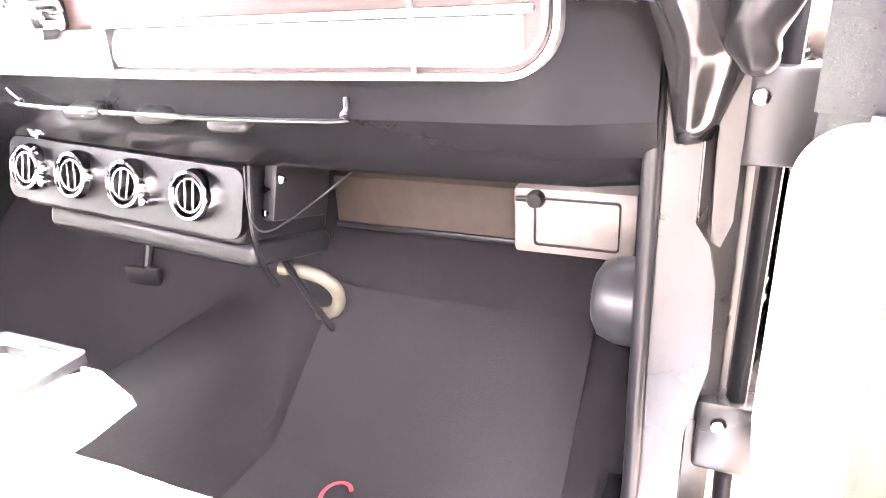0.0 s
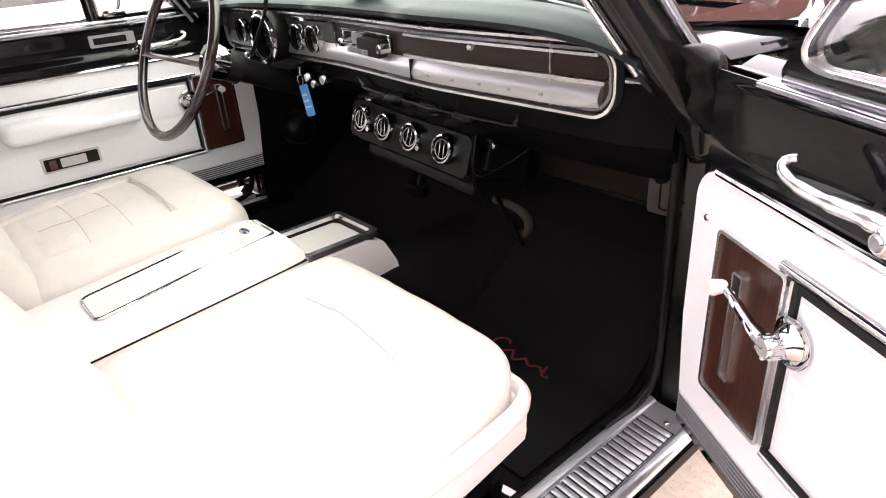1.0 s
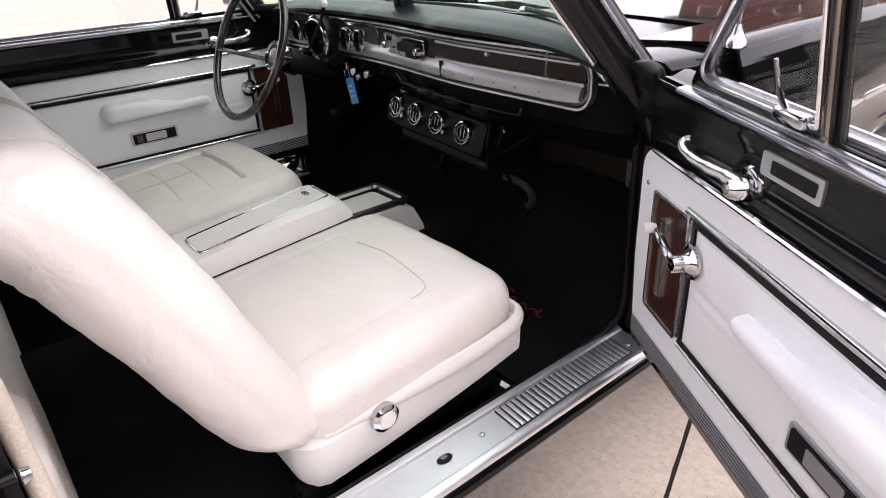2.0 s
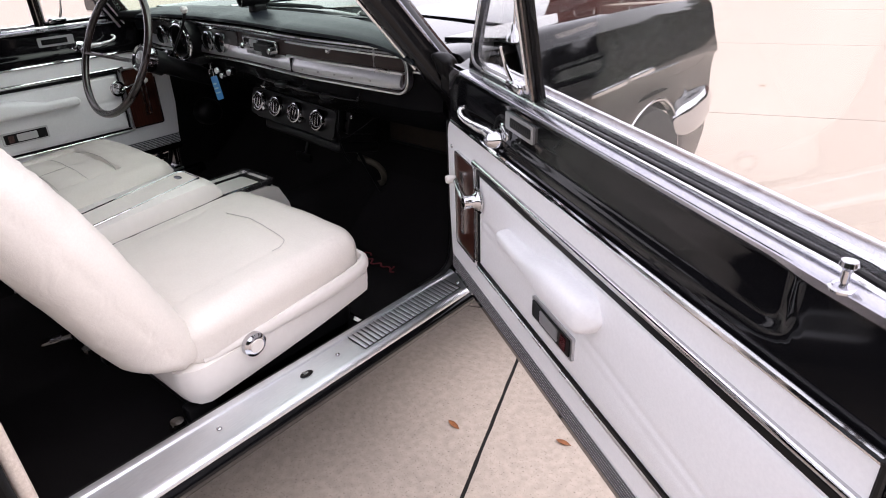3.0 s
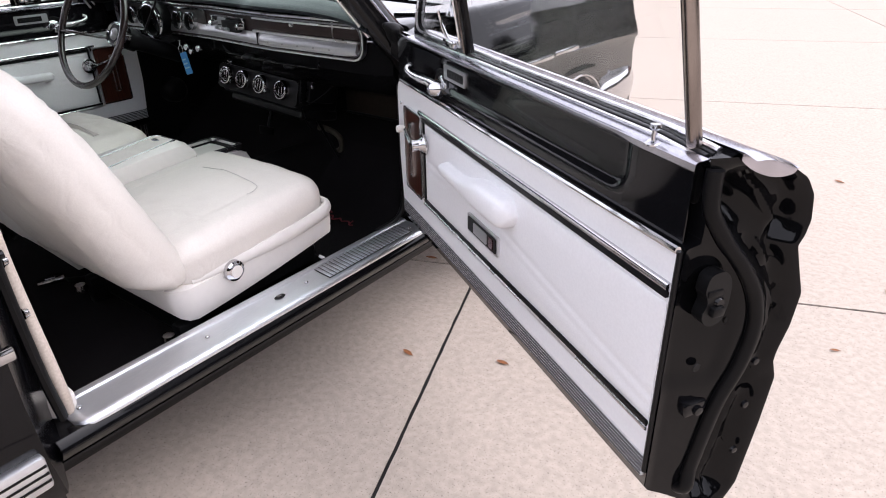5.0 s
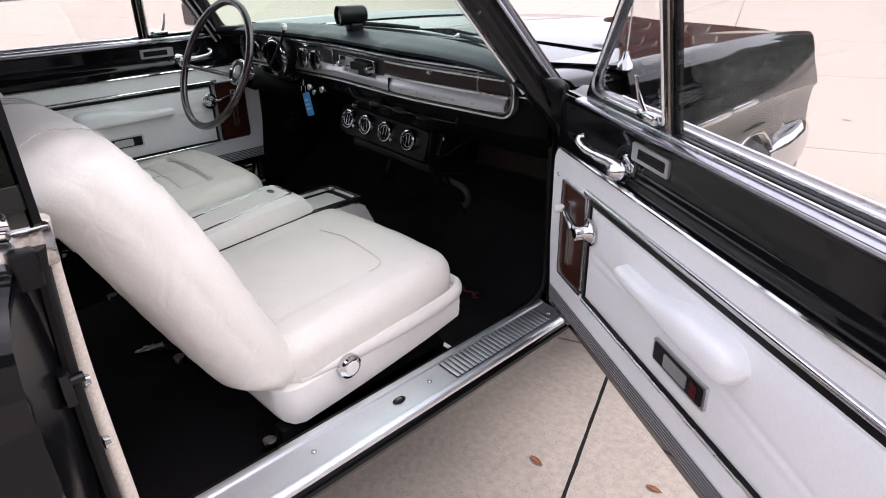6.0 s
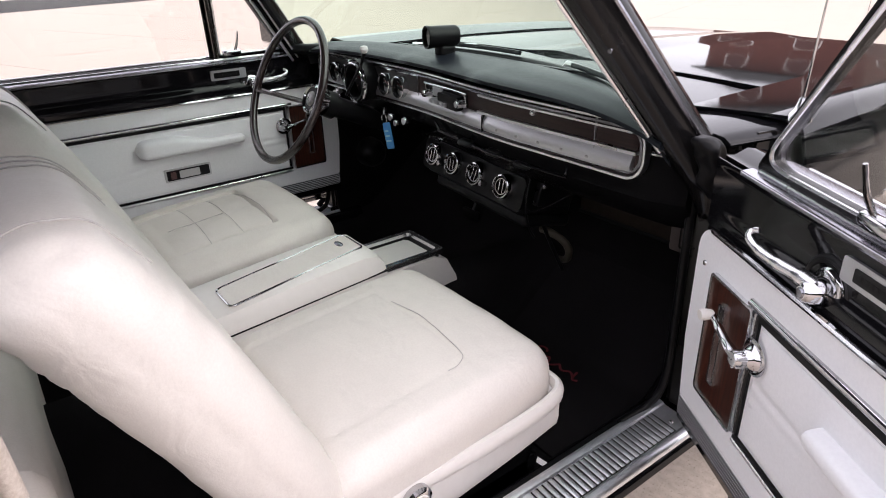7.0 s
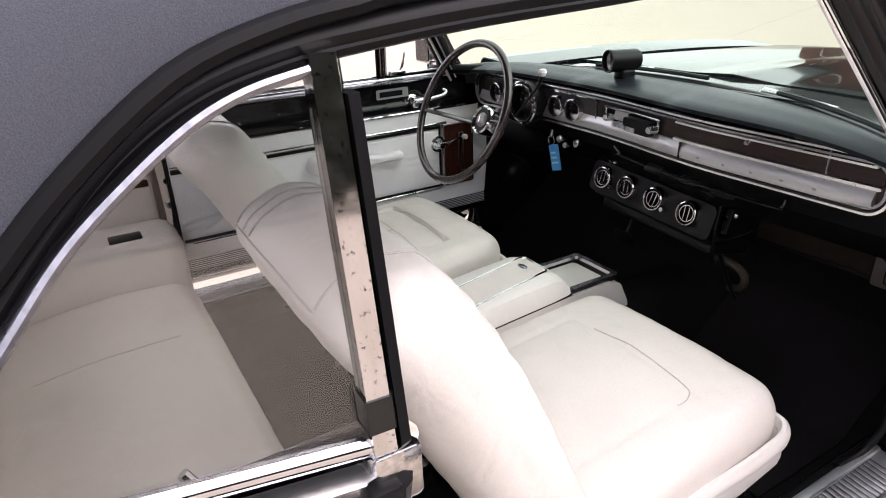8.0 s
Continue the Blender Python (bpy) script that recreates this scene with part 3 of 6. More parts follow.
for side in (1, -1):
    ys = list(np.linspace(.150, .61, 10)) + list(np.linspace(.615, 1.265, 36)) + list(np.linspace(1.27, 1.60, 9))
    fender = part("front_fender", sided(thick(loft([fender_section(y) for y in ys]), .006), side), PAINT, car, "black front fender with reflections of the lot")
    # headlight brow end
    end = fender_section(1.60)
    part("fender_nose", sided(loft([end, [(x * .985, y + .035, .62 + (z - .62) * .97) for x, y, z in end], [(x * .93, y + .050, .62 + (z - .62) * .90) for x, y, z in end]]), side), PAINT, fender)
    arch_pts = [(.896 * (1 - .085 * ((.79 + .332 * math.cos(a)) / 1.62) ** 2) + .004, .94 + .332 * math.cos(a), .33 + .332 * math.sin(a)) for a in np.linspace(0, math.pi, 30)]
    part("arch_trim", sided(tube(arch_pts, .011, 8, flat=.6), side), CHROME, fender, "bright wheel-arch moulding")
    for k, (y0, y1) in enumerate(((.445, .665), (.690, .868))):
        part("fender_ornament", sided(box((.890 - .006 * k, y0, .770 + .002 * k), (.917 - .006 * k, y1, .786 + .002 * k), .005), side), CHROME, fender)
    part("wheel_well", sided(box((.50, .55, .28), (.52, 1.33, .70), .01), side), BLACK, fender)
    for wy in (.94, -1.77):
        wm = frame_at((.80, wy, .315), (0, 1, 0), (0, 0, 1), (1, 0, 0))
        wheel = part("wheel", sided(lathe([(0, -.02), (.17, -.03), (.20, .0), (.205, .05), (.17, .045), (.06, .06), (.05, .075), (0, .078)], 36, wm), side), CHROME, car, "chrome wheel with a full cover")
        part("tyre", sided(lathe([(.20, -.09), (.27, -.10), (.305, -.085), (.315, -.05), (.315, .05), (.305, .08), (.27, .09), (.205, .07), (.20, -.09)], 44, wm), side), TYRE, wheel)

bumper_line = [(.874, 1.175, .25), (.882, 1.195, .72), (.887, 1.235, .95), (.886, 1.30, 1), (.878, 1.40, 1), (.856, 1.50, 1), (.80, 1.58, 1), (.58, 1.66, 1), (0, 1.70, 1)]
bumper_line += [(-x, y, k) for x, y, k in bumper_line[-2::-1]]
bumper_secs = []
for i, (x, y, k) in enumerate(bumper_line):
    out = Vector((math.copysign(max(0, (abs(x) - .6) / .32) ** 2, x), .35 if abs(x) > .85 else 1.0, 0)).normalized()
    bumper_secs.append([Vector((x, y, .528)) + out * (.036 * k * math.copysign(abs(math.cos(a)) ** .6, math.cos(a))) + Vector((0, 0, .068 * k * math.copysign(abs(math.sin(a)) ** .7, math.sin(a)))) for a in np.linspace(0, 2 * math.pi, 21)[:-1]])
part("front_bumper", loft(bumper_secs, True, True), CHROME, car, "polished chrome bumper wrapping round the corner", sharp=60)
part("grille", box((-.74, 1.58, .45), (.74, 1.61, .86), .01), BLACK, car)

for side in (1, -1):
    rows = []
    for t in np.linspace(0, 1, 8):
        y = .168 - .150 * t
        rows.append([(.655 + (.858 - .045 * t - .655) * q, y, .952 - .004 * t + .006 * math.sin(math.pi * q) - .05 * max(0, q - .9) * 2) for q in np.linspace(0, 1, 12)])
    part("cowl_side", sided(thick(loft(rows), .006), side), PAINT, car)

# aerial on the fender
aerial = part("aerial_base", lathe([(0, .040), (.006, .040), (.008, .032), (.011, .020), (.017, .013), (.020, 0), (0, 0)], 24, Matrix.Translation((.850, .160, .963))), CHROME, car, "chrome aerial base and mast")
part("mast", tube([(.850, .160, 1.00), (.858, .167, 1.35), (.866, .177, 1.75)], [.0022, .0018, .0014], 8), CHROME, aerial)

# wipers
for x0, x1 in ((-.38, .10), (.22, .66)):
    piv = shield_point(x0 / .748, -.05) + Vector((0, .03, .01))
    a = shield_point((x0 + .62 * (x1 - x0)) / .748, .03) + Vector((0, .012, .016))
    wiper = part("wiper_arm", tube([piv, piv + Vector((.02, -.005, .02)), a], [.008, .007, .004], 8), BRIGHT, car, "thin wiper arm")
    part("blade", tube([shield_point(q / .748, .035) + Vector((0, .010, .010)) for q in np.linspace(x0 + .10, x1, 8)], .006, 6), RUBBER, wiper)

# rear quarters
quarter_prof = [(.772, .895), (.790, .908), (.820, .908), (.85, .902), (.885, .885), (.912, .850), (.922, .80), (.912, .775), (.922, .67), (.918, .58), (.925, .50), (.905, .38), (.875, .24), (.845, .20)]
for side in (1, -1):
    def qsec(y):
        t = max(0, (-1.07 - y) / 1.9)
        arch = 0
        if abs(y + 1.77) < .34:
            arch = .30 + math.sqrt(.34 ** 2 - (y + 1.77) ** 2)
        return [(x * (1 - .05 * t * t), y - max(0, x - .80) * .45 * max(0, min(1, (y + 1.42) / .33)), max(z, min(arch, .66)) - .02 * t + .15 * max(0, min(.3, -1.09 - y)) * max(0, min(1, (z - .82) / .08))) for x, z in quarter_prof]
    ys = [-1.090] + list(np.linspace(-1.11, -1.42, 8)) + list(np.linspace(-1.425, -2.115, 30)) + list(np.linspace(-2.12, -2.95, 8))
    quarter = part("rear_quarter", sided(thick(loft([qsec(y) for y in ys]), .008), side), PAINT, car, "glossy black rear quarter panel")
    jamb = [(.768, .90), (.80, .905), (.88, .875), (.912, .85), (.918, .78), (.908, .66), (.912, .5), (.895, .37), (.86, .25), (.84, .25), (.80, .352), (.775, .352), (.762, .45), (.760, .7)]
    jm = part("door_jamb", sided(prism(jamb, .05, .006, 2, frame_at((.76, -1.066, 0), (.14 / .14, -.50, 0), (0, 0, 1), (0, -1, 0)) @ Matrix.Translation((-.76, 0, 0))), side), INNER_PAINT, quarter, "black door jamb")
    part("striker", sided(tube([(.815, -1.095, .725), (.815, -1.068, .725)], [.006, .008], 12), side), INNER_PAINT, jm)
    part("striker_plate", sided(box((.793, -1.100, .70), (.837, -1.086, .75), .003), side), INNER_PAINT, jm)
    welt = smooth_path([(.812, -1.064, .945), (.790, -1.062, .88), (.777, -1.060, .80), (.770, -1.058, .70), (.780, -1.056, .595), (.798, -1.054, .48), (.802, -1.052, .41), (.790, -1.05, .368)], 8)
    part("welt", sided(tube(welt, .012, 10), side), WELT, jm, "cream woven door welt")
    seal = smooth_path([(.832, -1.078, .92), (.812, -1.078, .82), (.806, -1.080, .68), (.818, -1.078, .50), (.822, -1.070, .38)], 6)
    part("jamb_seal", sided(tube(seal, .012, 8, flat=.7), side), RUBBER, jm)
    for bx, bz in ((.786, .700), (.797, .600)):
        part("jamb_bolt", sided(lathe([(0, .010), (.007, .009), (.009, .003), (.011, 0), (0, 0)], 12, frame_at((bx, -1.066, bz), (1, 0, 0), (0, 0, 1), (0, 1, 0))), side), WORN_CHROME, jm)
    if side > 0:
        part("sill_end_cap", cushion((.050, .055, .050), .016, 6, m=Matrix.Translation((.762, -1.052, .378))), PLASTIC, jm, "cream plastic end cap")
    part("side_moulding", sided(box((.914, -2.6, .599), (.931, -1.130, .622), .005), side), CHROME, quarter, "bright side moulding")
    part("rocker_moulding", sided(box((.895, -2.6, .335), (.928, -1.145, .405), .008), side), ALUMINIUM, quarter, "ribbed bright rocker moulding")
    for k in range(3):
        part("moulding_groove", sided(box((.926, -2.6, .352 + k * .016), (.9295, -1.148, .357 + k * .016), .0008), side), BLACK, quarter)
    part("belt_moulding", sided(bevel(loft([[(x + .034, y, z - .004 + .15 * min(.3, -1.072 - y)) for x, z in ((.766, .908), (.769, .924), (.780, .925), (.792, .920), (.792, .906))] for y in (-1.072, -1.30, -1.62)], True, True), .002), side), BRIGHT, quarter, "bright belt moulding under the side glass")

part("trunk_lid", thick(loft([[(x, y, .955 - .05 * ((-2.05 - y) / .9) - .03 * (x / .75) ** 2) for x in np.linspace(-.75, .75, 13)] for y in np.linspace(-2.05, -2.95, 6)]), .01), PAINT, car)
part("tail_panel", box((-.85, -2.97, .45), (.85, -2.94, .90), .02), PAINT, car)
part("rear_bumper", box((-.90, -3.06, .42), (.90, -2.98, .56), .03), CHROME, car)

# soft top
edge = smooth_path([(.655, -.31, 1.318), (.705, -.50, 1.300), (.738, -.75, 1.290), (.760, -1.0, 1.280), (.765, -1.058, 1.273), (.767, -1.114, 1.263), (.769, -1.181, 1.239), (.773, -1.254, 1.185), (.777, -1.31, 1.13), (.784, -1.40, 1.04), (.792, -1.48, .965)], 4)
spine = smooth_path([(0, -.235, 1.375), (0, -.50, 1.405), (0, -.80, 1.415), (0, -1.0, 1.414), (0, -1.07, 1.413), (0, -1.14, 1.410), (0, -1.25, 1.402), (0, -1.42, 1.378), (0, -1.62, 1.325), (0, -1.90, 1.16), (0, -2.08, .965)], 4)
for side in (1, -1):
    secs = []
    for e, s in zip(edge, spine):
        row = []
        for k in range(15):
            a = k / 14 * math.pi / 2
            f, g = math.cos(a), math.sin(a)
            row.append((e.x * f ** .62 if k < 14 else 0, e.y + (s.y - e.y) * g ** 1.5, e.z + (s.z - e.z) * g ** .9))
        secs.append(row)
    skin, pane = loft(secs), loft(secs)

    def in_rear_window(f):
        q = f.calc_center_median()
        return q.x < .58 and q.y < -1.36 and .985 < q.z < 1.36
    bmesh.ops.delete(skin, geom=[f for f in skin.faces if in_rear_window(f)], context="FACES")
    bmesh.ops.delete(pane, geom=[f for f in pane.faces if not in_rear_window(f)], context="FACES")
    top = part("canvas_top" if side > 0 else "canvas_half", sided(thick(skin, .006), side), SOFT_TOP, car, "black canvas convertible top, raised")
    part("rear_window", sided(pane, side), GLASS, top, "clear plastic rear window", shadow=False)
    part("top_binding", sided(tube([p + Vector((.003, 0, -.002)) for p in edge], .0085, 8), side), RUBBER, top)
    rail = smooth_path([(.640, -.33, 1.312), (.690, -.50, 1.285), (.724, -.75, 1.272), (.746, -.943, 1.264), (.751, -1.05, 1.255), (.753, -1.11, 1.247), (.755, -1.17, 1.230), (.758, -1.225, 1.197), (.763, -1.28, 1.143), (.770, -1.34, 1.075), (.780, -1.42, .985)], 5)
    part("top_side_rail", sided(tube(rail, .017, 10, flat=.9), side), BLACK, top, "black side rail with its rubber seal")
    part("rail_seal", sided(tube([p + Vector((.008, 0, -.010)) for p in rail], .007, 8), side), RUBBER, top)

# quarter windows
def q_at(y, z, off=0.0):
    return Vector((.812 - .16 * (z - .95) + off, y, z))

q_top = smooth_path([(0, -1.096, 1.229), (0, -1.14, 1.220), (0, -1.18, 1.203), (0, -1.226, 1.172), (0, -1.264, 1.141), (0, -1.305, 1.096), (0, -1.37, 1.025), (0, -1.40, .990)], 5)
for side in (1, -1):
    pane_pts = [q_at(p.y, p.z) for p in q_top] + [q_at(-1.096, .945)]
    bm = bmesh.new()
    bm.faces.new([bm.verts.new(p) for p in pane_pts])
    qw = part("quarter_window", sided(thick(bm, .005), side), GLASS, car, "clear rear side glass in a chrome frame", shadow=False)
    post = [q_at(-1.083, z) for z in np.linspace(.935, 1.243, 12)]
    secs = [[p + Vector(o) for o in ((.011, -.013, 0), (.012, .006, 0), (.004, .011, 0), (-.011, .010, 0), (-.011, -.012, 0))] for p in post]
    part("frame_post", sided(bevel(loft(secs, True, True), .002), side), POST_CHROME, qw, "polished post with spots of wear")
    secs = [[p + Vector((0, .0155, 0)) + Vector(o) for o in ((.011, -.005, 0), (.009, .0045, 0), (-.009, .0045, 0), (-.011, -.005, 0))] for p in post[:-1]]
    part("post_seal", sided(bevel(loft(secs, True, True), .003), side), RUBBER, qw)
    bot = [q_at(y, .945 + .15 * (-1.085 - y)) for y in (-1.082, -1.2, -1.32, -1.41)]
    part("frame_bottom", sided(tube(bot, .0085, 10, flat=1.1), side), CHROME, qw)
    part("frame_top", sided(tube([q_at(p.y, p.z + .004, .002) for p in q_top], .0095, 10, flat=.6), side), DULL_CHROME, qw)
    part("post_cover", sided(bevel(loft([[p + Vector(o) * 1.14 for o in ((.011, -.013, 0), (.012, .006, 0), (.004, .011, 0), (-.011, .010, 0), (-.011, -.012, 0))] for p in post[1:3]], True, True), .002), side), PILLAR, qw, "pitted black lower end of the post")
    part("post_foot", sided(box((.797, -1.100, .890), (.830, -1.056, .944), .006), side), WORN_CHROME, qw)
    part("foot_block", sided(box((.818, -1.110, .872), (.842, -1.080, .922), .006), side), BLACK, qw)


# ---- doors ----
def door(side, opened):
    M = door_matrix(side, opened)

    def step(v):
        v = max(0.0, min(1.0, v))
        return v * v * (3 - 2 * v)

    def put(name, bm, mat, parent, label="", **kw):
        bm.transform(M)
        return part(name, bm, mat, parent, label, **kw)

    # outer skin, shoulder and shut faces in one closed shell
    outer = [(.170, .949), (.150, .9585), (.119, .953), (.090, .941), (.064, .923), (.051, .900), (.045, .866), (.049, .846), (.055, .832), (.045, .798), (.034, .762), (.038, .712), (.046, .676), (.048, .656), (.040, .628), (.046, .545), (.058, .430), (.076, .384)]
    inner = [(.102, .376), (.118, .386), (.142, .408), (.170, .424), (.193, .434), (.200, .444), (.200, .60), (.199, .80), (.196, .838), (.178, .844), (.178, .935), (.184, .942), (.186, .950)]
    prof = outer + inner

    def sec(k):
        """k from 0 (hinge side) to 1 (latch side)."""
        row = []
        for i, (d, z) in enumerate(prof):
            s0 = .006 + .024 * d / .2
            s1 = 1.175 - .050 * min(1, d / .19)
            row.append((s0 + (s1 - s0) * k, d, z))
        return row

    shell = put("door", loft([sec(k) for k in (0, .25, .5, .75, 1)], True, not opened), PAINT, car,
                "passenger door of glossy black paint and white vinyl, swung wide open" if opened else "closed driver door of glossy black paint and white vinyl")
    P = .2005

    # white trim panel, wood inset, mouldings
    def slab_on(name, s0, s1, z0, z1, t, mat, r=.003, corner=.004, parent=None, label="", d=P):
        bm = prism(rounded(s1 - s0, z1 - z0, corner, 4, (s0 + s1) / 2, (z0 + z1) / 2), t, r, 2, frame_at((0, d, 0), (1, 0, 0), (0, 0, 1), (0, 1, 0)))
        return put(name, bm, mat, parent or shell, label)

    corner = [(.064 - .042 * math.sin(a), .794 + .042 * math.cos(a)) for a in np.linspace(0, math.pi / 2, 9)]
    outline = [(1.121, .5015), (1.121, .836)] + corner + [(.022, .62), (.034, .5015)]
    panel = put("trim_panel", prism(outline, .003, .0012, 2, frame_at((0, P, 0), (1, 0, 0), (0, 0, 1), (0, 1, 0))), PANEL, shell, "white vinyl trim panel")
    # raised padded field with a pressed line
    def field(p, u):
        if u.y > .98:
            edge_f = min(1 - abs(u.x), 1 - abs(u.z))
            p.y += .0022 * min(1, edge_f * 3)
            s = .674 + u.x * .442
            z = .664 + u.z * .096
            line = .668 - .13 * max(0, (s - .64)) if s > .64 else (.672 if s < .36 else 9)
            p.y -= .0012 * math.exp(-((z - line + .022) / .007) ** 2)
            p.y -= .0020 * math.exp(-((z - line) / .006) ** 2)
        return p

    put("padded_field", cushion((.884, .004, .192), (.0018, .0018, .0018), 44, field, Matrix.Translation((.674, P + .0030, .664))), PANEL, panel)
    put("panel_top_bead", tube([(s, P + .005, .838) for s in np.linspace(.064, 1.121, 12)], .005, 8), CHROME, panel, "bright bead")
    put("upper_moulding", tube([(s, P + .004, .7835) for s in np.linspace(.195, 1.116, 10)], .0062, 12), CHROME, panel)
    slab_on("upper_moulding_shadow_strip", .195, 1.116, .7675, .7770, .0075, BLACK, .001, .002, panel, "black strip under the bright moulding")
    put("lower_moulding", tube([(s, P + .003, .5515) for s in np.linspace(.214, 1.116, 10)], .0052, 10), BRIGHT, panel)
    put("panel_edge_binding", tube([(1.1215, P + .002, z) for z in np.linspace(.474, .836, 6)], .0038, 8), BLACK, panel)
    slab_on("lower_black_strip", .216, 1.116, .5570, .5640, .0075, BLACK, .001, .002, panel)
    wood = slab_on("wood_inset", .090, .206, .560, .774, .0075, WOOD, .001, .006, panel, "dark walnut-grain inset")
    put("inset_frame", ring(rounded(.125, .223, .009, 4, .148, .667), rounded(.116, .214, .006, 4, .148, .667), .010, .0015, frame_at((0, P, 0), (1, 0, 0), (0, 0, 1), (0, 1, 0))), BRIGHT, wood)
    put("inset_slot_frame", ring(rounded(.0195, .145, .004, 3, .137, .671), rounded(.013, .138, .002, 3, .137, .671), .0055, .001, frame_at((0, P + .0072, 0), (1, 0, 0), (0, 0, 1), (0, 1, 0))), BRIGHT, wood)
    slab_on("slot", .1305, .1435, .602, .712, .0016, WOOD, .0004, .001, wood, d=P + .0075)
    slab_on("slot_gap", .1305, .1435, .7125, .740, .0016, BLACK, .0004, .001, wood, d=P + .0075)
    slab_on("strip_bright", .2145, .2195, .566, .7770, .0095, BRIGHT, .002, .002, panel)
    slab_on("strip_dark", .2200, .2255, .566, .7770, .0078, BLACK, .001, .001, panel)
    # ribbed kick strip
    kick = slab_on("kick_strip", .036, 1.120, .4620, .5010, .004, RIB_GREY, .001, .003, label="ribbed vinyl kick strip, dark ribs on pale grey")
    for k in range(6):
        slab_on("rib", .038, 1.118, .4636 + k * .0063, .4673 + k * .0063, .0050, RIB_DARK, .0005, .0008, kick)
    put("panel_screw", lathe([(0, .003), (.004, .002), (.005, 0), (0, 0)], 10, frame_at((.050, P + .003, .775), (1, 0, 0), (0, 0, 1), (0, 1, 0))), CHROME, panel)

    # armrest: a slim grip that widens into a pad
    secs = []
    for t in np.linspace(0, 1, 30):
        along = .372 + .346 * t
        wide = step((t - .28) / .42)
        end = math.sqrt(max(0.0, 1 - (1 - min(1, t / .05)) ** 2)) * math.sqrt(max(0.0, 1 - (1 - min(1, (1 - t) / .09)) ** 2))
        half = (.0145 + .016 * wide) * max(.15, end)
        deep = (.030 + .012 * wide + .004 * math.sin(math.pi * t)) * (.35 + .65 * end)
        mid = .703 + .014 * wide
        row = []
        for a in np.linspace(0, math.pi, 17):
            c, q = math.cos(a), math.sin(a)
            row.append((along, P + .002 + deep * q ** .5, mid + half * math.copysign(abs(c) ** .62, c)))
        secs.append(row)
    rest = loft(secs, False, True)
    put("armrest", rest, PANEL, shell, "padded white armrest")
    # ashtray
    tray = slab_on("ashtray", .503, .649, .601, .643, .012, SILVER, .002, .004, label="chrome ashtray with a dark lid")
    slab_on("lid", .509, .643, .606, .638, .014, BLACK, .002, .003, tray)
    slab_on("lid_plate", .540, .604, .610, .634, .0155, SILVER, .002, .003, tray)
    slab_on("lens", .614, .632, .610, .634, .0155, RED_LENS, .002, .003, tray, "small red courtesy lens")
    # window crank
    cr = put("window_crank", lathe([(0, .004), (.024, .004), (.028, .002), (.028, 0), (0, 0)], 28, frame_at((.232, P + .008, .714), (1, 0, 0), (0, 0, 1), (0, 1, 0))), CHROME, shell, "chrome window crank with a pale knob")
    put("boss", lathe([(0, .034), (.010, .034), (.012, .031), (.0125, .020), (.016, .010), (.022, .005), (.022, .002), (0, .002)], 18, frame_at((.232, P + .008, .714), (1, 0, 0), (0, 0, 1), (0, 1, 0))), CHROME, cr, sharp=50)
    for k in range(6):
        put("flute", box((-.0022, .0112, .018), (.0022, .0145, .033), .0008, 1, frame_at((.232, P + .008, .714), (1, 0, 0), (0, 0, 1), (0, 1, 0)) @ Matrix.Rotation(radians(60 * k), 4, "Z")), CHROME, cr)
    put("arm", tube(smooth_path([(.232, P + .034, .714), (.200, P + .034, .720), (.160, P + .030, .728), (.140, P + .028, .732)], 5), [.009] * 5 + [.007] * 5 + [.0055] * 6, 10, flat=.7), CHROME, cr)
    put("knob", lathe([(0, .022), (.008, .021), (.0095, .015), (.008, .004), (.006, 0), (0, 0)], 20, frame_at((.138, P + .026, .732), (1, 0, 0), (0, 0, 1), (0, 1, 0))), PLASTIC, cr)
    # inside handle with escutcheon
    hm = frame_at((.316, .188, .866), (1, 0, 0), (0, 0, 1), (0, 1, 0))
    hd = put("inside_handle", lathe([(0, .008), (.020, .008), (.026, .0065), (.029, .004), (.029, 0), (0, 0)], 36, hm), CHROME, shell, "curved chrome inside handle")
    put("boss", lathe([(0, .038), (.0085, .038), (.0115, .035), (.0145, .028), (.0185, .017), (.0195, .011), (.0195, .006), (0, .006)], 12, hm @ Matrix.Rotation(radians(12), 4, "Z")), CHROME, hd, sharp=40)
    put("boss_cap", lathe([(0, .0405), (.0055, .040), (.0075, .0375), (0, .037)], 20, hm), DULL_CHROME, hd)
    put("lever", tube(smooth_path([(.318, .208, .873), (.290, .216, .877), (.258, .227, .880), (.228, .236, .886), (.211, .238, .894), (.209, .233, .902), (.216, .228, .905)], 6), [.0115] * 6 + [.0095] * 6 + [.0075] * 6 + [.0062] * 6 + [.0052] * 6 + [.004] * 7, 12, flat=.85), BRIGHT, hd)
    put("escutcheon", lathe([(0, .001), (.033, .001), (.036, .004), (.041, .0045), (.044, .002), (.0445, 0), (0, 0)], 40, frame_at((.312, .1885, .865), (1.0, 0, 0), (0, 0, 1), (0, 1, 0))), BLACK, hd, "black round dish behind the handle")
    # badge plate with unlettered bars
    bd = slab_on("badge", .330, .446, .891, .922, .0060, SILVER, .002, .004, label="silver nameplate with a dark centre", d=.187)
    slab_on("badge_centre", .352, .436, .898, .915, .0072, BLACK, .001, .002, bd, d=.187)
    for k in range(8):
        slab_on("badge_bar", .360 + k * .0088, .365 + k * .0088, .9035, .9095, .0076, AC_FACE, .0005, .0005, bd, d=.187)
    # black upper field, pressed inwards with a soft step
    rows = []
